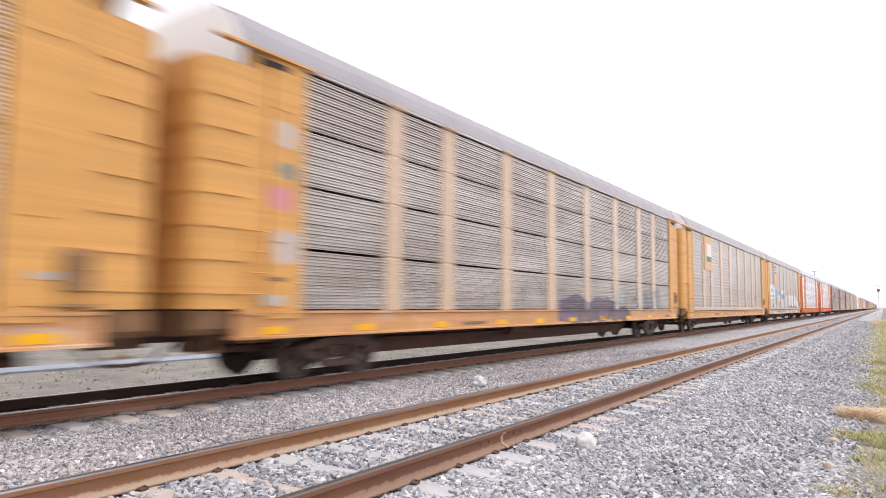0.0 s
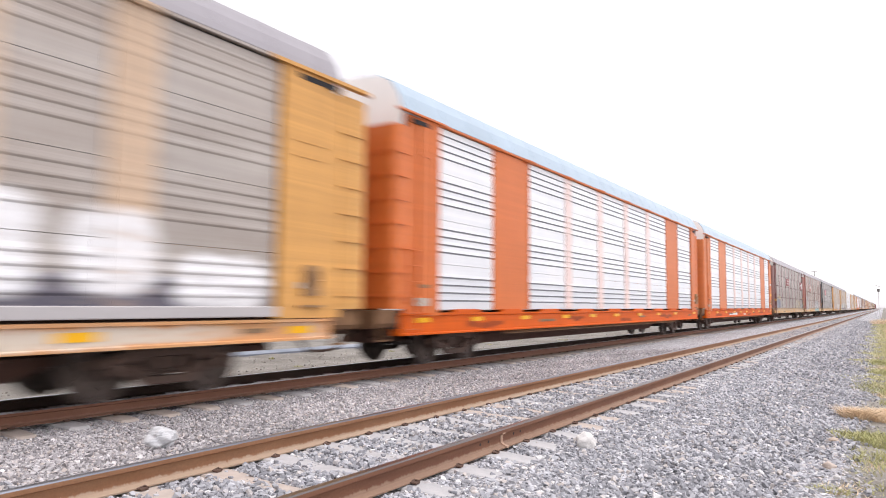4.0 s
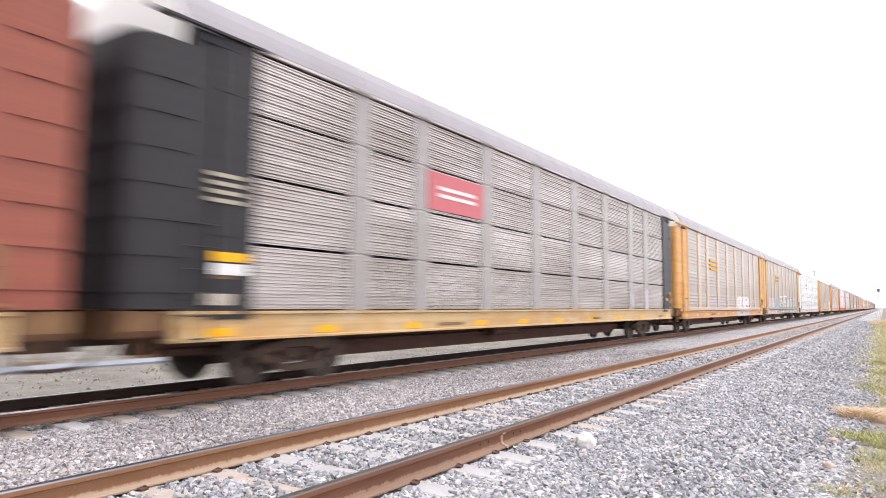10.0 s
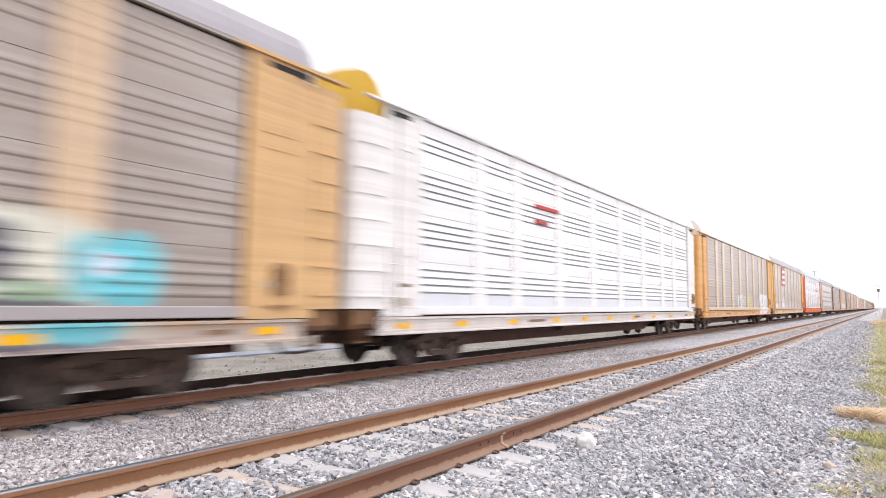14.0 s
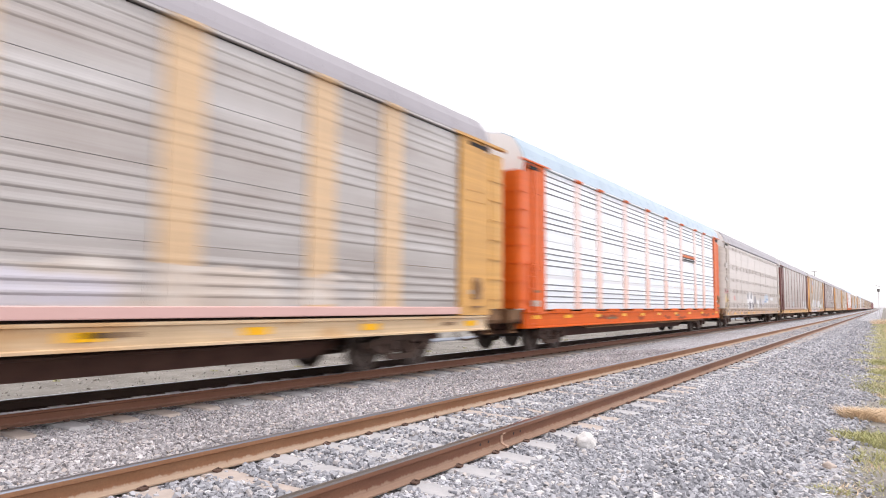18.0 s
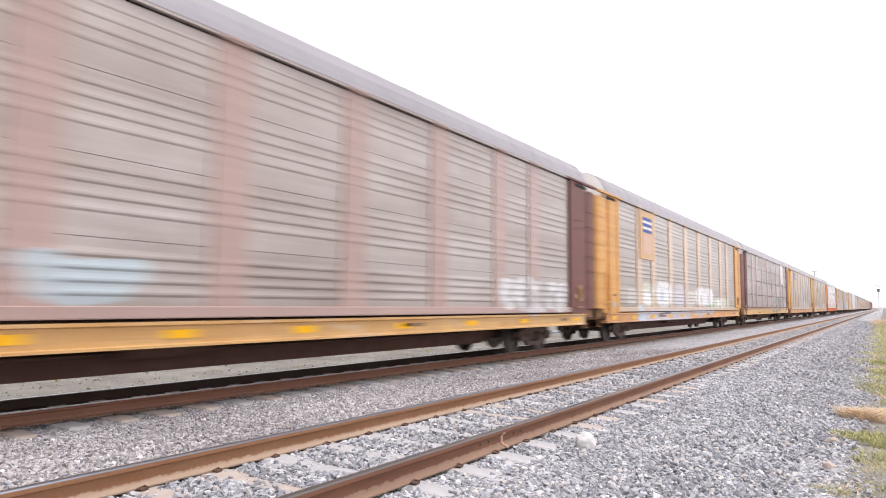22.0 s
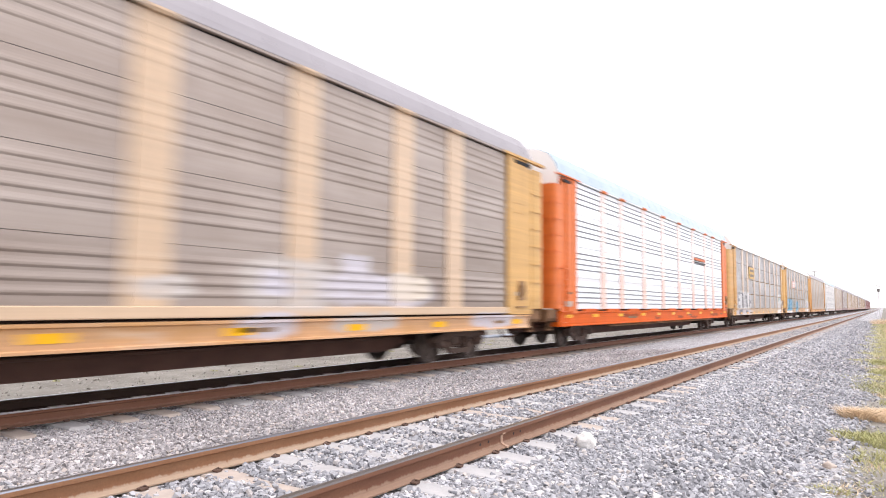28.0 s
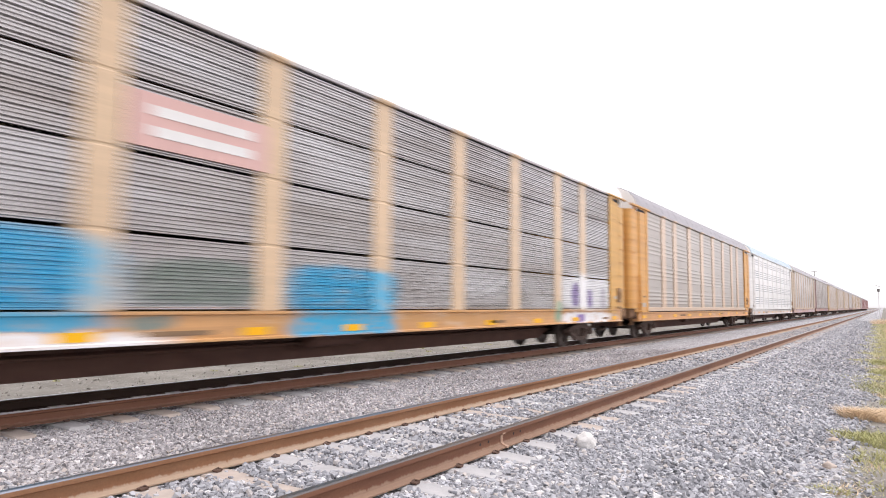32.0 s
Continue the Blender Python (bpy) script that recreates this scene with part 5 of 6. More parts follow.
    livery(12, "yellow car carrier with a red-and-white striped board", "ribbed", (0.64, 0.35, 0.10), (0.48, 0.46, 0.445), (0.62, 0.42, 0.23), sill=(0.66, 0.50, 0.31), plates=[board("board", -6.88, -4.5, 3.45, 5.3, flat("striped_board_red", (0.52, 0.14, 0.15)), "red board with white stripes")] + bars(-6.75, -4.8, 3.65, 4.95, 3, INK_WHITE), rail=PAINT_PINK, shapes=[(-11.3, -9.4, 1.28, 1.72, "W"), (-8.4, -7.3, 1.3, 1.6, "L"), (-6.6, -4.5, 1.28, 1.85, "W"), (-3.6, -1.6, 1.28, 1.6, "L"), (0.5, 3.5, 1.28, 1.75, "L"), (-9.0, -7.4, 0.80, 1.05, "Y")], tags=[(-6.9, -4.5, 1.3, 2.3, WHITES, 18.0), (-2.0, 9.0, 1.3, 1.9, ((0.55, 0.47, 0.40), (0.45, 0.42, 0.4), (0.6, 0.55, 0.5)), 19.0)]),
    livery(13, "orange car carrier with brilliant white ribbed sides", "wide", ORANGE, (0.79, 0.87, 0.93), (0.82, 0.62, 0.57), sill=ORANGE, sill_shapes=[(-7.4, -5.1, 0.92, 1.06, "Z"), (-2.8, -2.0, 0.84, 0.92, "Z"), (1.0, 2.1, 0.84, 0.92, "Z"), (3.4, 5.0, 0.78, 0.88, "Z"), (8.2, 10.4, 0.84, 1.0, "Z")], dark_slots=True, roof=ROOF_BLUE, rust=0.04, post_bands=[(1.2, 2.5, (0.74, 0.34, 0.20), 0.45)], bands=[(2.17, 2.265, SPRAYS["F"], 0.6), (1.2, 1.9, (0.6, 0.64, 0.68), 0.5)], plates=[board("board", 4.5, 6.9, 3.80, 3.92, flat("orange_stripe", (0.62, 0.14, 0.03)), "orange stripe"), board("board", 4.5, 6.9, 3.66, 3.72, INK_BLACK, "black stripe")]),
    livery(14, "beige slotted aluminium car carrier with spray lettering", "smooth", (0.52, 0.455, 0.405), (0.54, 0.475, 0.43), (0.54, 0.475, 0.43), sill=(0.48, 0.36, 0.28), posts=False, vents=True, shapes=[(-5.2, -2.3, 1.15, 2.45, "W"), (-5.0, -4.4, 1.9, 2.35, "D"), (-4.3, -3.5, 1.2, 1.75, "D"), (-3.6, -2.9, 1.95, 2.4, "D"), (-3.0, -2.4, 1.25, 1.7, "D"), (-2.2, 4.4, 1.2, 2.05, "K"), (-2.0, -1.0, 1.5, 2.2, "D"), (-0.6, 0.4, 1.3, 1.9, "W"), (0.8, 1.4, 1.4, 2.1, "D"), (1.8, 3.2, 1.5, 2.0, "L"), (3.2, 5.6, 1.7, 2.4, "S"), (3.3, 4.4, 1.72, 1.86, "B"), (4.2, 5.4, 1.9, 2.05, "B"), (4.6, 5.5, 1.7, 1.85, "W"), (6.5, 8.6, 1.9, 2.2, "W"), (9.6, 10.6, 1.75, 1.95, "L"), (-10.14, -9.6, 1.75, 2.1, "R"), (-9.7, -8.3, 1.8, 2.1, "K"), (-7.78, -6.44, 1.86, 2.1, "K")], end_shapes=[(12.75, 13.9, 1.2, 3.0, "N"), (-13.0, -12.4, 1.12, 2.2, "N"), (-13.0, -12.36, 2.2, 2.45, "P")]),
    livery(15, "dark maroon car carrier with ribbed grey sides", "ribbed", MAROON, (0.46, 0.41, 0.38), (0.40, 0.27, 0.235), sill=(0.66, 0.40, 0.15), tags=[(-4.4, -2.8, 1.4, 1.9, ((0.42, 0.50, 0.53),), 22.0), (7.0, 11.5, 1.2, 2.1, WHITES, 23.0)]),
    livery(16, "yellow car carrier with shield board and white spray paint", "ribbed", YELLOW, BROWNISH, FADED, plates=shield(-8.1), shapes=[(-10.63, -9.27, 1.4, 2.07, "K"), (-8.77, -7.14, 1.3, 2.36, "C"), (-8.5, -7.4, 1.4, 2.0, "W"), (-7.14, -6.7, 1.85, 2.34, "K"), (-6.69, -4.18, 1.3, 2.51, "W"), (-6.1, -5.46, 1.51, 2.11, "S"), (-4.18, -3.75, 1.4, 2.2, "K"), (-3.71, -1.55, 1.3, 2.44, "L"), (-1.3, 0.5, 1.35, 2.2, "C"), (5.0, 9.5, 1.3, 1.9, "C"), (6.0, 7.0, 1.4, 1.8, "W"), (-1.2, 0.1, 1.5, 2.0, "K"), (0.43, 5.04, 1.4, 2.4, "W"), (1.6, 2.1, 1.5, 2.0, "K"), (3.4, 3.8, 1.5, 2.1, "L"), (-9.48, -8.67, 1.1, 1.44, "S"), (-9.62, -0.28, 0.67, 1.25, "L"), (-9.3, -8.2, 0.75, 1.1, "S"), (-6.44, -4.47, 0.98, 1.1, "D"), (-0.28, 5.02, 0.85, 1.26, "L")], tags=[(3.6, 6.2, 1.3, 1.75, ((0.22, 0.42, 0.26), (0.34, 0.52, 0.36)), 24.5)]),
    livery(17, "maroon car carrier, grey screens, round white emblem", "fine", MAROON, (0.64, 0.595, 0.57), (0.33, 0.19, 0.175), sill=(0.66, 0.41, 0.16), rail=painted("maroon_base_rail", MAROON, (0.06, 0.03, 0.03), 0.4, 0.5, 0.0, 0.1), shapes=[(0.85, 4.42, 1.46, 2.25, "K"), (1.98, 2.57, 1.61, 2.02, "D"), (1.25, 1.6, 2.05, 2.21, "D"), (2.9, 3.2, 1.6, 2.1, "L"), (3.79, 4.16, 2.0, 2.19, "D"), (3.4, 3.8, 1.5, 1.9, "G"), (4.42, 6.91, 1.45, 2.28, "G"), (4.69, 6.16, 1.93, 2.18, "V"), (5.2, 5.6, 1.5, 1.9, "V"), (1.82, 2.39, 0.84, 1.2, "D"), (2.5, 3.41, 0.82, 1.15, "K"), (3.6, 4.2, 0.82, 1.15, "D"), (4.44, 5.26, 0.82, 1.44, "V"), (5.26, 6.92, 0.85, 1.44, "G"), (0.79, 1.46, 1.1, 1.43, "L"), (1.54, 2.38, 1.24, 1.44, "K")], emblem=True),
    livery(18, "yellow car carrier with shield board and pink spray paint", "ribbed", YELLOW, BROWNISH, FADED, plates=shield(-8.1), shapes=[(-2.2, 0.6, 1.3, 2.1, "K"), (0.8, 4.0, 1.3, 2.3, "M"), (2.0, 2.9, 1.4, 2.0, "P"), (4.5, 8.0, 1.3, 2.0, "K"), (5.2, 6.4, 1.4, 1.8, "L")], film=0.6, tags=[(-4.5, 2.2, 1.2, 2.1, PINKS, 27.0)]),
    livery(19, "tan-ended car carrier with brownish ribbed sides", "ribbed", TAN, (0.40, 0.34, 0.30), (0.60, 0.43, 0.28), plates=title(-5.4, PAINT_YELLOW, INK_GREY, 3.55, 4.3, 2.4), shapes=[(-6.5, -5.0, 1.3, 1.6, "K"), (3.01, 5.2, 1.23, 2.15, "K"), (3.37, 4.06, 1.49, 1.93, "L"), (4.7, 8.31, 1.32, 1.95, "L"), (5.24, 6.16, 1.85, 2.3, "L"), (1.2, 2.2, 1.4, 1.75, "K"), (6.68, 8.2, 1.45, 1.99, "M"), (2.88, 4.21, 0.81, 1.23, "L"), (5.0, 7.0, 0.84, 1.2, "K"), (9.8, 12.01, 0.79, 1.19, "L")], film=0.75),
    livery(20, "bright orange car carrier with white ribbed sides", "wide", (0.70, 0.17, 0.03), (0.79, 0.87, 0.93), (0.82, 0.65, 0.60), sill=ORANGE, sill_shapes=[(-7.4, -5.1, 0.92, 1.06, "Z"), (-2.8, -2.0, 0.84, 0.92, "Z"), (1.0, 2.1, 0.84, 0.92, "Z"), (3.4, 5.0, 0.78, 0.88, "Z"), (8.2, 10.4, 0.84, 1.0, "Z")], dark_slots=True, roof=ROOF_BLUE, rust=0.04, post_bands=[(1.2, 2.5, (0.74, 0.34, 0.20), 0.45)], bands=[(2.17, 2.265, SPRAYS["F"], 0.6), (1.2, 1.9, (0.6, 0.64, 0.68), 0.4)], plates=[board("board", 4.5, 6.9, 3.80, 3.92, flat("orange_line", (0.62, 0.14, 0.03)), "orange stripe"), board("board", 4.5, 6.9, 3.66, 3.72, INK_BLACK, "black stripe")]),
    livery(21, "tan car carrier, grey screens, dark block spray lettering", "fine", (0.62, 0.36, 0.13), (0.58, 0.575, 0.585), (0.62, 0.44, 0.29), roof=ROOF_WHITE, sill=(0.68, 0.50, 0.33), roof_label="white roof", shapes=[(-11.93, -5.6, 1.15, 2.45, "W"), (-11.2, -10.9, 1.3, 2.4, "D"), (-10.9, -10.2, 1.3, 1.55, "D"), (-10.9, -10.2, 2.15, 2.4, "D"), (-10.9, -10.4, 1.75, 1.95, "D"), (-9.5, -8.95, 1.25, 2.4, "D"), (-8.6, -8.2, 1.3, 2.2, "D"), (-8.2, -7.5, 1.9, 2.2, "D"), (-7.9, -7.4, 1.3, 1.9, "D"), (-6.9, -6.4, 1.3, 2.3, "D"), (-6.4, -5.8, 1.6, 1.85, "D"), (-11.91, -5.2, 0.8, 1.18, "L"), (-10.77, -9.24, 0.82, 1.17, "D"), (-8.0, -7.0, 0.85, 1.1, "D"), (8.9, 11.7, 1.2, 2.6, "W"), (9.5, 10.3, 1.85, 2.25, "V"), (9.6, 10.2, 1.5, 1.7, "N"), (10.6, 11.5, 1.3, 1.7, "K"), (10.7, 11.2, 2.0, 2.3, "D"), (8.9, 11.7, 0.8, 1.15, "W")], plates=title(-5.4, PAINT_YELLOW, INK_GREY, 3.45, 4.3, 2.4), end_shapes=[(11.6, 12.7, 1.3, 2.0, "W")]),
    livery(22, "yellow car carrier with blue spray patches and pink board", "fine", (0.64, 0.36, 0.10), (0.55, 0.54, 0.545), (0.62, 0.44, 0.27), roof=ROOF_WHITE, roof_label="white roof", plates=title(-5.6, PAINT_PINK, INK_WHITE, 3.45, 4.2, 2.4), shapes=[
        (-11.9, -6.75, 1.1, 2.3, "A"), (-11.9, -6.75, 1.0, 1.22, "A"), (-10.6, -9.7, 1.6, 2.0, "S"), (-11.9, -5.9, 0.72, 1.0, "W"), (-6.7, -5.9, 1.0, 1.2, "G"), (-6.7, -4.5, 1.3, 2.0, "G"), (-3.9, -0.8, 1.12, 2.05, "A"), (-3.85, -0.85, 0.78, 1.2, "A"),
        (7.3, 11.9, 1.2, 2.45, "W"), (7.5, 11.6, 1.3, 2.2, "W"), (8.2, 8.8, 1.3, 2.1, "U"), (9.5, 10.0, 1.3, 1.9, "U"), (10.7, 11.3, 1.25, 2.0, "L"), (7.2, 11.9, 0.8, 1.15, "W"), (8.6, 9.3, 0.82, 1.1, "U"), (6.9, 7.4, 0.85, 1.5, "V")]),
    livery(23, "yellow car carrier with ribbed brownish sides", "ribbed", YELLOW, BROWNISH, FADED),
    livery(24, "white car carrier with ribbed sides", "louvred", (0.74, 0.72, 0.70), (0.76, 0.75, 0.74), (0.74, 0.72, 0.70), sill=(0.70, 0.67, 0.65), dark_slots=True, roof=ROOF_BLUE, rust=0.05),
]
for number, spec in CONSIST:
    wagon = make_wagon(number, spec)
    if spec.get("emblem"):
        bm = bmesh.new()
        bmesh.ops.create_cone(bm, cap_ends=True, segments=40, radius1=0.95, radius2=0.93, depth=0.05, matrix=Matrix.Translation((8.1, -SIDE - 0.01, 4.42)) @ Matrix.Rotation(radians(90), 4, "X"))
        part("emblem", bm, INK_WHITE, wagon, "round white painted emblem")
        for dz, half in ((0.35, 0.42), (0.0, 0.62), (-0.35, 0.42)):
            piece("emblem_bar", plate_mesh(8.1 - half, 8.1 + half, 4.42 + dz - 0.08, 4.42 + dz + 0.08, "emblem_bar", SIDE + 0.032), wagon, "", (PAINT_BLUSH,))
# the tail's paints are paled and greyed: distance haze in the base colours
TAIL = [
    livery(25, "distant tan car carrier with ribbed sides", "ribbed", (0.55, 0.44, 0.34), (0.50, 0.45, 0.43), FADED),
    livery(26, "distant brown-ended car carrier with grey sides", "fine", (0.30, 0.18, 0.16), GREY, (0.48, 0.40, 0.37)),
    livery(27, "distant yellow car carrier with ribbed sides", "ribbed", (0.60, 0.44, 0.24), (0.50, 0.45, 0.43), FADED),
    livery(28, "distant dull red car carrier", "ribbed", (0.34, 0.12, 0.11), (0.36, 0.15, 0.14), (0.34, 0.14, 0.13)),
]
for number in range(25, 40):
    key = (0, 1, 2, 0, 2, 1, 2, 0, 2, 1)[number - 25] if number < 35 else 3
    make_wagon(number, TAIL[key][1], far=True)


# ---- loose ballast ----
def stone_kinds(rng, count, points):
    """Broken stones of unit size: hulls of a few random points, each with its corners and triangles."""
    kinds = []
    while len(kinds) < count:
        bm = bmesh.new()
        p = rng.normal(size=(points, 3))
        p /= np.linalg.norm(p, axis=1, keepdims=True)
        p *= rng.uniform(0.75, 1.1, (points, 1)) * rng.uniform(0.6, 1.15, (1, 3))
        for q in p:
            bm.verts.new(q)
        bmesh.ops.convex_hull(bm, input=bm.verts)
        drop = [v for v in bm.verts if not v.link_faces]
        bmesh.ops.delete(bm, geom=drop, context="VERTS")
        bmesh.ops.triangulate(bm, faces=bm.faces)
        bmesh.ops.recalc_face_normals(bm, faces=bm.faces)
        bm.verts.index_update()
        kinds.append((np.array([tuple(v.co) for v in bm.verts]), np.array([[v.index for v in f.verts] for f in bm.faces])))
        bm.free()
    return kinds


def stones_mesh(name, spots, mat, seed, points=9):
    """Many small broken stones in one mesh: spots are (x, y, z, size)."""
    rng = np.random.default_rng(seed)
    spots = np.asarray(spots)
    kinds = stone_kinds(rng, 40, points)
    pick = rng.integers(0, len(kinds), len(spots))
    verts, faces, base = [], [], 0
    for i, (shape, tri) in enumerate(kinds):
        here = spots[pick == i]
        n, k = len(here), len(shape)
        if not n:
            continue
        q = rng.normal(size=(n, 4))
        q /= np.linalg.norm(q, axis=1, keepdims=True)
        w, x, y, z = q.T
        r = np.stack([1 - 2 * (y * y + z * z), 2 * (x * y - z * w), 2 * (x * z + y * w), 2 * (x * y + z * w), 1 - 2 * (x * x + z * z), 2 * (y * z - x * w), 2 * (x * z - y * w), 2 * (y * z + x * w), 1 - 2 * (x * x + y * y)], -1).reshape(n, 3, 3)
        v = np.einsum("nij,kj->nki", r, shape) * here[:, 3][:, None, None]
        v[:, :, 2] *= 0.85
        v += here[:, None, :3]
        verts.append(v.reshape(-1, 3))
        faces.append((tri[None] + base + k * np.arange(n)[:, None, None]).reshape(-1, 3))
        base += n * k
    v, f = np.concatenate(verts), np.concatenate(faces)
    me = bpy.data.meshes.new(name)
    me.vertices.add(len(v))
    me.vertices.foreach_set("co", v.reshape(-1))
    me.loops.add(len(f) * 3)
    me.loops.foreach_set("vertex_index", f.reshape(-1).astype(np.int32))
    me.polygons.add(len(f))
    me.polygons.foreach_set("loop_start", np.arange(0, len(f) * 3, 3, dtype=np.int32))
    me.update(calc_edges=True)
    me.shade_flat()
    me.materials.append(mat)
    return me


def scatter_stones(count, x0, x1, y0, y1, low, high, seed, skip_rails=True, thin=0.0):
    rng = np.random.default_rng(seed)
    out = []
    while len(out) < count:
        x = x0 + (x1 - x0) * rng.random() ** (1.0 + thin)
        y = y0 + (y1 - y0) * rng.random()
        s = low + (high - low) * rng.random() ** 2
        z = ground_height(x, y)
        if skip_rails and y < ballast_edge(x) + 0.10 * rng.standard_normal():
            continue
        if skip_rails:
            hit = False
            for ry, rz in ((NEAR_Y, 0.0), (NEAR_Y + GAUGE, 0.0), (FAR_Y, FAR_Z), (FAR_Y + GAUGE, FAR_Z)):
                if abs(y - ry) < 0.10 + s * 0.5:
                    hit = True
            for first, my, half in ((4.37, NEAR_Y + GAUGE / 2, 1.28), (3.99, FAR_MID, 1.28)):
                k = (x - first) / TIE_STEP
                outside = abs(y - my) > GAUGE / 2
                if abs(y - my) < half + (0.04 if outside else 0) and abs(k - round(k)) * TIE_STEP < 0.085 + s * (0.5 if outside else 0.25) and rng.random() < (0.95 if outside else 0.90):
                    hit = True
            if hit:
                continue
        out.append((x, y, z + s * rng.uniform(-0.2, 0.2 if 8.3 < y < 8.95 or 1.9 < y < 3.0 else 0.65), s))
    return out


def make_ballast():
    near = scatter_stones(58000, 2.5, 17, 0.1, 4.9, 0.022, 0.048, 11, thin=0.5)
    tagged(piece("ballast_stones", stones_mesh("ballast_stones", near, M_STONE, 1, 10)), "loose grey crushed ballast stones round the near track", "gravel", kind="stuff")
    mid = scatter_stones(62000, 1.6, 24, 4.7, 8.9, 0.020, 0.040, 12, thin=0.6)
    tagged(piece("ballast_stones", stones_mesh("ballast_stones", mid, M_STONE_FAR, 2, 8)), "brownish-grey ballast stones between the two tracks", "gravel", kind="stuff")
    far = scatter_stones(30000, 14, 90, 0.1, 4.9, 0.03, 0.06, 13, thin=0.9)
    tagged(piece("ballast_stones", stones_mesh("ballast_stones", far, M_STONE, 3, 7)), "grey ballast stones further along the shoulder", "gravel", kind="stuff")
    back = scatter_stones(15000, -9, 2.6, 0.4, 8.9, 0.03, 0.062, 15, thin=-0.3)
    tagged(piece("ballast_stones", stones_mesh("ballast_stones", back, M_STONE, 5)), "grey ballast stones round the tracks behind", "gravel", kind="stuff")
    edge = scatter_stones(6500, 3, 40, -0.9, 0.6, 0.012, 0.034, 16, False, 0.6)
    tagged(piece("edge_stones", stones_mesh("edge_stones", edge, M_STONE_DIRT, 6)), "stray stones on the dirt beside the ballast", "gravel", kind="stuff")
    beyond = scatter_stones(5200, 2, 60, 12.2, 19, 0.012, 0.05, 14, False, 0.3)
    tagged(piece("ballast_stones", stones_mesh("ballast_stones", beyond, M_STONE_DIRT, 4)), "scattered stones on pale dirt beyond the train", "gravel", kind="stuff")


make_ballast()


def make_rock(name, x, y, r, mat, label, seed, squash=0.75):
    bm = bmesh.new()
    bmesh.ops.create_icosphere(bm, subdivisions=3, radius=r)
    for v in bm.verts:
        d = v.co.normalized()
        v.co *= 1 + 0.35 * noise.noise(d * 1.6 + Vector((seed, 0, 0))) + 0.12 * noise.noise(d * 5 + Vector((0, seed, 0)))
        v.co.z *= squash
    for f in bm.faces:
        f.smooth = True
    me = mesh_of(bm, name, mat)
    ob = piece(name, me)
    ob.matrix_world = pose(x, y, ground_height(x, y) + r * squash * 0.6, 0, 0, seed * 40)
    return tagged(ob, label, "rock")


make_rock("rock", 6.62, 2.60, 0.098, M_ROCK, "pale cream rock lying by the tie ends", 1.0, 0.9)
make_rock("rock", 9.44, 0.56, 0.06, plain_mat("tan_rock", (0.5, 0.4, 0.32), (0.58, 0.48, 0.4), 9.0), "tan stone at the edge of the grass", 2.0)
make_rock("rock", 7.9, 0.52, 0.065, plain_mat("tan_rock", (0.5, 0.42, 0.36), (0.58, 0.5, 0.44), 9.0), "tan stone half sunk in gravel", 3.0)


# ---- weeds and grass at the edge of the ballast ----
def blades(name, spots, mat, seed, low=0.08, high=0.22, lean=0.6, wide=1.0):
    """Blades of grass: each a thin folded strip of two quads. spots: (x, y, radius, count, tall)."""
    rng = random.Random(seed)
    verts, faces = [], []
    for cx, cy, r, count, tall in spots:
        for _ in range(count):
            a, d = rng.uniform(0, 6.283), r * math.sqrt(rng.random())
            x, y = cx + d * math.cos(a), cy + d * math.sin(a)
            z = ground_height(x, y) - 0.02
            h = rng.uniform(low, high) * tall
            t = rng.uniform(0, 6.283)
            lx, ly = rng.uniform(-lean, lean) * h, rng.uniform(-lean, lean) * h
            w = rng.uniform(0.003, 0.007) * wide
            dx, dy = w * math.cos(t), w * math.sin(t)
            i = len(verts)
            verts += [(x - dx, y - dy, z), (x + dx, y + dy, z), (x - dx + lx * 0.4, y - dy + ly * 0.4, z + h * 0.6), (x + dx + lx * 0.4, y + dy + ly * 0.4, z + h * 0.6), (x + lx, y + ly, z + h)]
            faces += [(i, i + 1, i + 3, i + 2), (i + 2, i + 3, i + 4)]
    me = bpy.data.meshes.new(name)
    me.from_pydata(verts, [], faces)
    me.materials.append(mat)
    return piece(name, me)


rg = random.Random(5)
patch = [(10.0, 0.35, 0.28, 700, 0.5), (9.9, -0.1, 0.5, 1200, 0.6), (6.95, 0.45, 0.16, 260, 0.4), (8.6, -0.1, 0.45, 500, 0.6), (8.0, 0.2, 0.2, 90, 0.35), (7.3, 0.1, 0.25, 110, 0.4), (9.2, 0.25, 0.2, 90, 0.3)]
patch += [(rg.uniform(13.5, 24), rg.uniform(-0.9, 0.1), rg.uniform(0.3, 0.6), 420, 0.7) for _ in range(14)]
tagged(blades("grass", patch, M_GRASS, 6, lean=1.2), "green weeds along the ballast edge", "grass", kind="stuff")
patch = [(24.2, 0.65, 0.45, 600, 0.3), (24.6, 0.15, 0.6, 900, 0.35), (28.0, 0.0, 0.7, 700, 0.45), (43.0, 0.0, 0.9, 900, 0.5), (50.0, -0.2, 0.9, 900, 0.6), (36.0, -0.3, 0.9, 900, 0.5), (31.0, -0.4, 0.9, 900, 0.5), (60.0, -0.1, 0.9, 900, 0.7), (70.0, 0.0, 0.9, 900, 0.8), (12.4, -0.1, 0.35, 300, 0.4), (16.2, 0.15, 0.35, 350, 0.35), (18.6, 0.1, 0.5, 500, 0.4), (21.0, -0.1, 0.6, 600, 0.4)]
patch += [(17 + 1.4 * i, 0.0 + 0.25 * math.sin(i * 1.7), 0.75, 420, 0.3 + 0.006 * i) for i in range(48)]
patch += [(rg.uniform(25, 80), rg.uniform(-2.6, -0.6), rg.uniform(0.6, 1.5), 500, 1.0) for _ in range(20)]
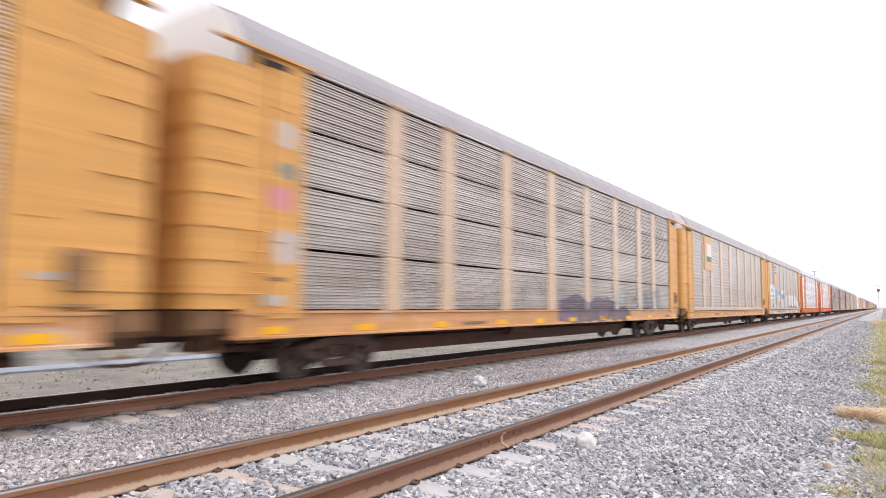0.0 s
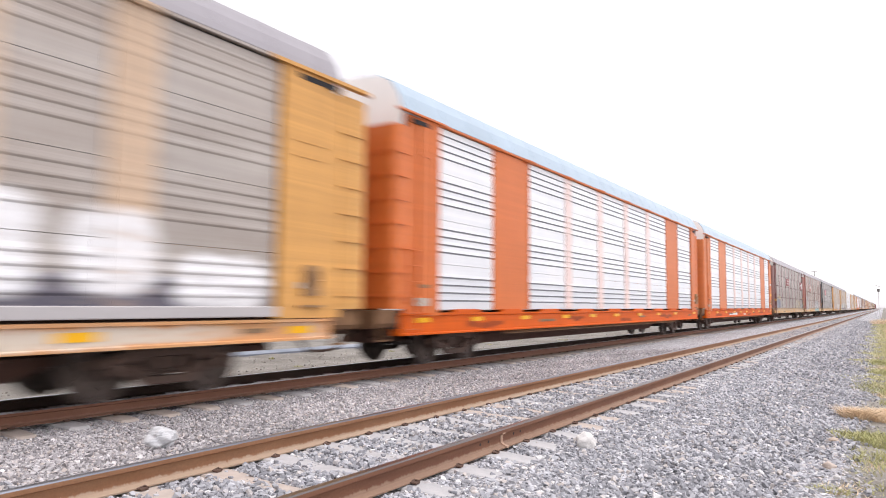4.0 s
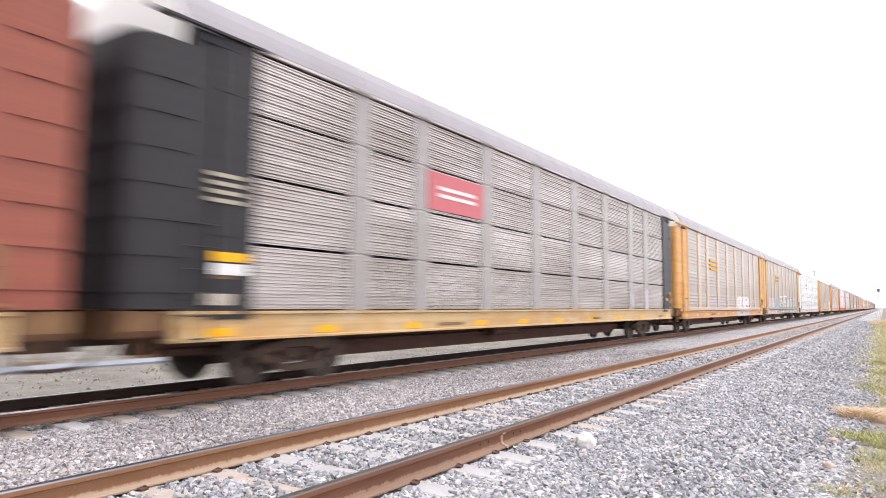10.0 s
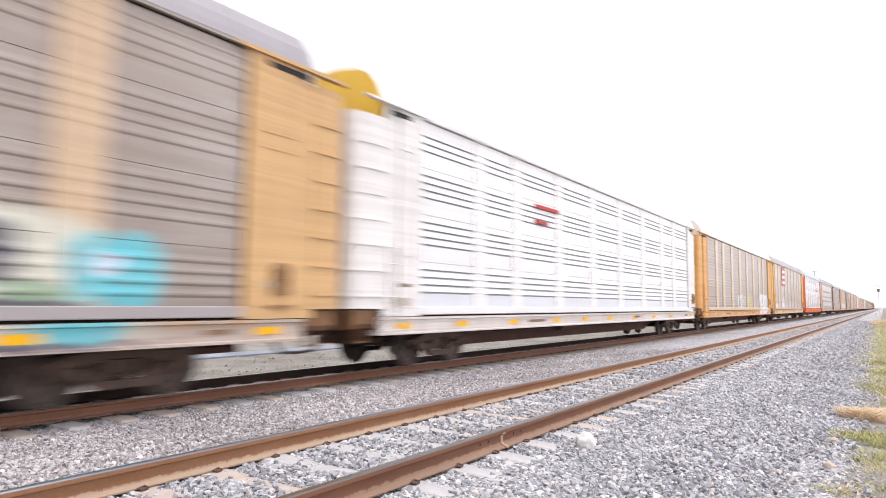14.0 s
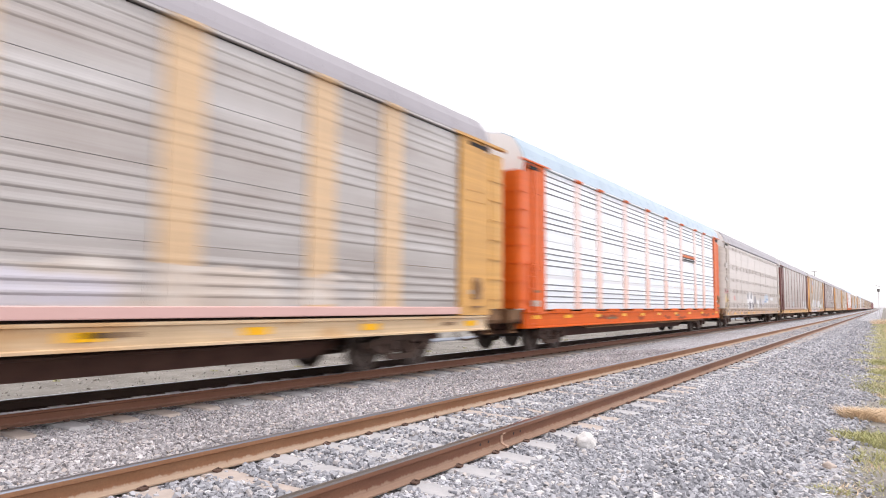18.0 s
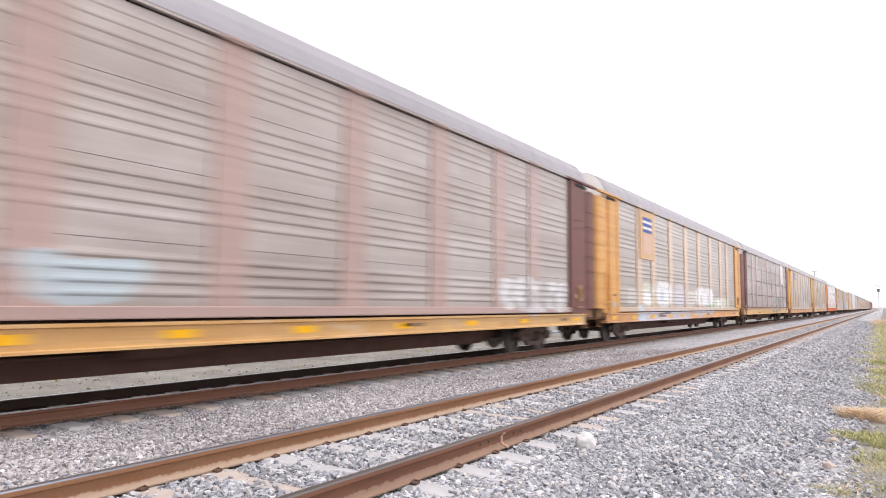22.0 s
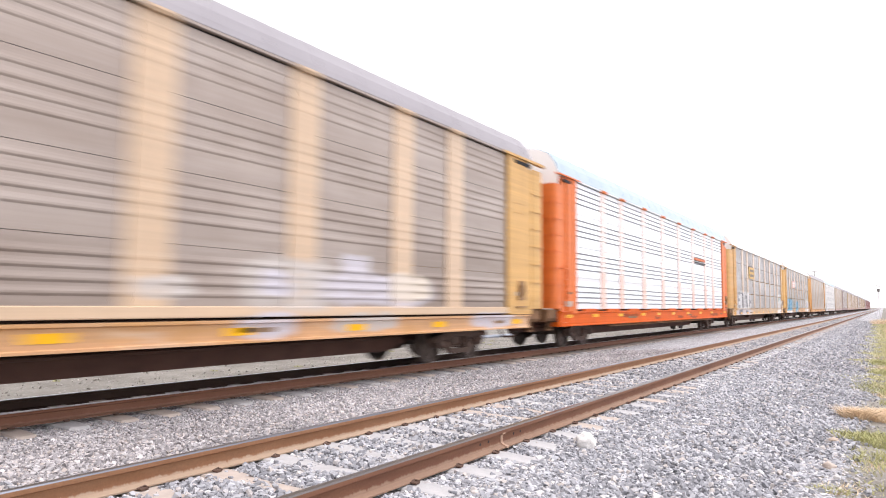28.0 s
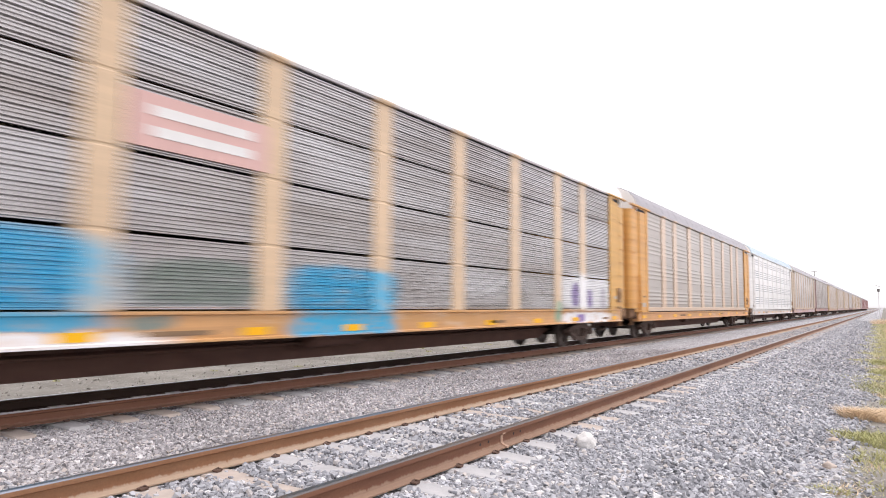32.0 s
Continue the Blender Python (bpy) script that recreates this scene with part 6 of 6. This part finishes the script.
tagged(blades("yellowing_grass", patch, M_GRASS_PALE, 9, wide=2.2), "pale yellow-green grass beside the ballast", "grass", kind="stuff")
dry = [(11.7, 0.40, 0.16, 900, 1.0), (11.9, 0.12, 0.25, 1100, 0.9), (12.5, -0.15, 0.3, 500, 0.7), (79.0, 0.45, 0.7, 700, 2.2), (86.0, 0.1, 0.8, 700, 2.6), (7.0, 0.35, 0.2, 90, 0.5), (8.3, 0.15, 0.3, 80, 0.4), (10.1, 0.45, 0.2, 120, 0.3)]
dry += [(rg.uniform(14, 30), rg.uniform(-1.2, 0.0), rg.uniform(0.3, 0.8), 120, 0.7) for _ in range(8)]
dry += [(rg.uniform(30, 110), rg.uniform(-4.5, -1.2), rg.uniform(0.8, 2.0), 300, 2.0) for _ in range(20)]
tagged(blades("dry_grass", dry, M_GRASS_DRY, 7, lean=1.5), "straw-coloured dry grass tufts beside the gravel", "grass", kind="stuff")
weeds = [(rg.uniform(7, 45), rg.uniform(14.5, 18), rg.uniform(0.08, 0.2), 45, 0.45) for _ in range(16)]
weeds += [(rg.uniform(25, 120), rg.uniform(24.5, 40), rg.uniform(0.4, 1.2), 110, 1.0) for _ in range(30)]
tagged(blades("weeds", weeds, M_GRASS, 8), "low weeds on the pale dirt beyond the train", "weeds", kind="stuff")


# ---- far off: trees, lamp post, utility pole ----
def make_tree(x, y, height, seed):
    rng = random.Random(seed)
    tree = thing("tree", "dark green leafy tree far along the line", "tree", "distant trees", m=pose(x, y, ground_height(x, y)))
    bm = bmesh.new()
    tube(bm, (0, 0, -0.2), (0.1, 0, height * 0.45), 0.2, 8, 0.12)
    tips = []
    for i in range(7):
        a = 2.4 * i
        e = Vector((math.cos(a) * height * 0.24, math.sin(a) * height * 0.24, height * (0.55 + 0.06 * (i % 4))))
        tube(bm, (0.08, 0, height * (0.28 + 0.03 * i)), e, 0.08, 6, 0.03)
        tips.append(e)
    part("trunk", bm, M_BARK, tree)
    verts, faces = [], []
    for _ in range(2600):
        c = rng.choice(tips)
        p = c + Vector((rng.gauss(0, 1), rng.gauss(0, 1), rng.gauss(0, 0.8))) * height * 0.11
        d1 = Vector((rng.uniform(-1, 1), rng.uniform(-1, 1), rng.uniform(-1, 1))).normalized() * 0.16
        d2 = d1.orthogonal().normalized() * 0.09
        i = len(verts)
        verts += [p - d1, p + d2, p + d1, p - d2]
        faces.append((i, i + 1, i + 2, i + 3))
    me = bpy.data.meshes.new("crown")
    me.from_pydata([tuple(v) for v in verts], [], faces)
    me.materials.append(M_LEAF)
    piece("crown", me, tree)
    return tree


for i, (tx, ty, th) in enumerate(((150, -4.8, 6.5), (170, -7.5, 7.5), (190, -5.5, 6.0), (135, -6.5, 5.5), (215, -9, 8), (240, -6.5, 7))):
    make_tree(tx, ty, th, 40 + i)


def make_lamp(x, y, h):
    """A post with a small lamp box below a tilted solar panel."""
    post = thing("lamp_post", "slim grey post with a solar panel and lamp", "lamp post", m=pose(x, y, ground_height(x, y)))
    bm = bmesh.new()
    tube(bm, (0, 0, -0.3), (0, 0, h), 0.03, 8, 0.025)
    part("pole", bm, flat("pale_post", (0.7, 0.7, 0.7)), post)
    bm = bmesh.new()
    prism(bm, [(-0.30, h - 0.02), (0.30, h + 0.22), (0.29, h + 0.27), (-0.31, h + 0.03)], -0.3, 0.3)
    part("solar_panel", bm, M_POLE, post)
    bm = bmesh.new()
    box(bm, -0.13, 0.13, -0.15, 0.15, h - 0.55, h - 0.22)
    part("lamp_box", bm, M_POLE, post)
    return post


make_lamp(95.0, 0.45, 4.1)


def make_pole(x, y, h):
    pole = thing("utility_pole", "slim utility pole with a short crossarm", "utility pole", m=pose(x, y, ground_height(x, y)))
    bm = bmesh.new()
    tube(bm, (0, 0, -0.3), (0, 0, h), 0.15, 8, 0.09)
    part("pole", bm, M_POLE, pole)
    bm = bmesh.new()
    box(bm, -0.08, 0.08, -0.7, 0.7, h - 0.14, h)
    part("crossarm", bm, M_POLE, pole)
    return pole


make_pole(200.0, 14.9, 11.4)


# ---- the plastic bag that blows along between the tracks ----
def make_bag():
    bm = bmesh.new()
    bmesh.ops.create_icosphere(bm, subdivisions=4, radius=0.125)
    for v in bm.verts:
        d = v.co.normalized()
        v.co *= 1 + 0.5 * noise.noise(d * 1.3 + Vector((4, 1, 0))) + 0.22 * abs(noise.noise(d * 4.5)) + 0.06 * noise.noise(d * 11)
        v.co.x *= 1.15
        v.co.z *= 0.8
    bag = piece("plastic_bag", mesh_of(bm, "plastic_bag", M_BAG))
    return tagged(bag, "crumpled white plastic bag blowing over the ballast", "plastic bag")


BAG = make_bag()


# ---- what moves ----
def motions():
    times = [float(i) for i in range(33)]
    for number, wagon in WAGONS:
        start = FIRST_GAP + PITCH * (number - 0.5)
        walk(wagon, [(t, pose(start + lag(t) - run(t), FAR_MID, FAR_Z)) for t in times])
    for a in (-1, 1):
        rows = [(i / 30, pose(a * AXLE, 0, WHEEL_R) @ Matrix.Rotation(-run(i / 30) / WHEEL_R, 4, "Y")) for i in range(961)]
        first = AXLES[a][0]
        walk(first, rows)
        for w in AXLES[a][1:]:
            w.rotation_mode = "QUATERNION"
            keys = w.animation_data_create()
            keys.action = first.animation_data.action
            keys.action_slot = first.animation_data.action_slot
    path = [(0.0, 10.55, 6.18, 0.09, 0), (0.5, 10.67, 6.83, 0.10, 40), (1.0, 9.57, 6.71, 0.09, 75), (1.5, 8.7, 6.29, 0.10, 110), (2.0, 8.28, 6.65, 0.09, 150), (2.5, 6.66, 6.12, 0.10, 190), (3.0, 6.04, 6.54, 0.09, 230), (3.5, 5.2, 6.17, 0.10, 260), (4.5, 3.0, 6.4, 0.11, 310), (5.3, 0.0, 6.6, 0.11, 370), (7.0, -6.0, 6.8, 0.09, 400), (32.0, -8.0, 6.8, 0.09, 410)]
    walk(BAG, [(t, pose(x, y, ground_height(x, y) + z, 0, 0, r)) for t, x, y, z, r in path])


motions()
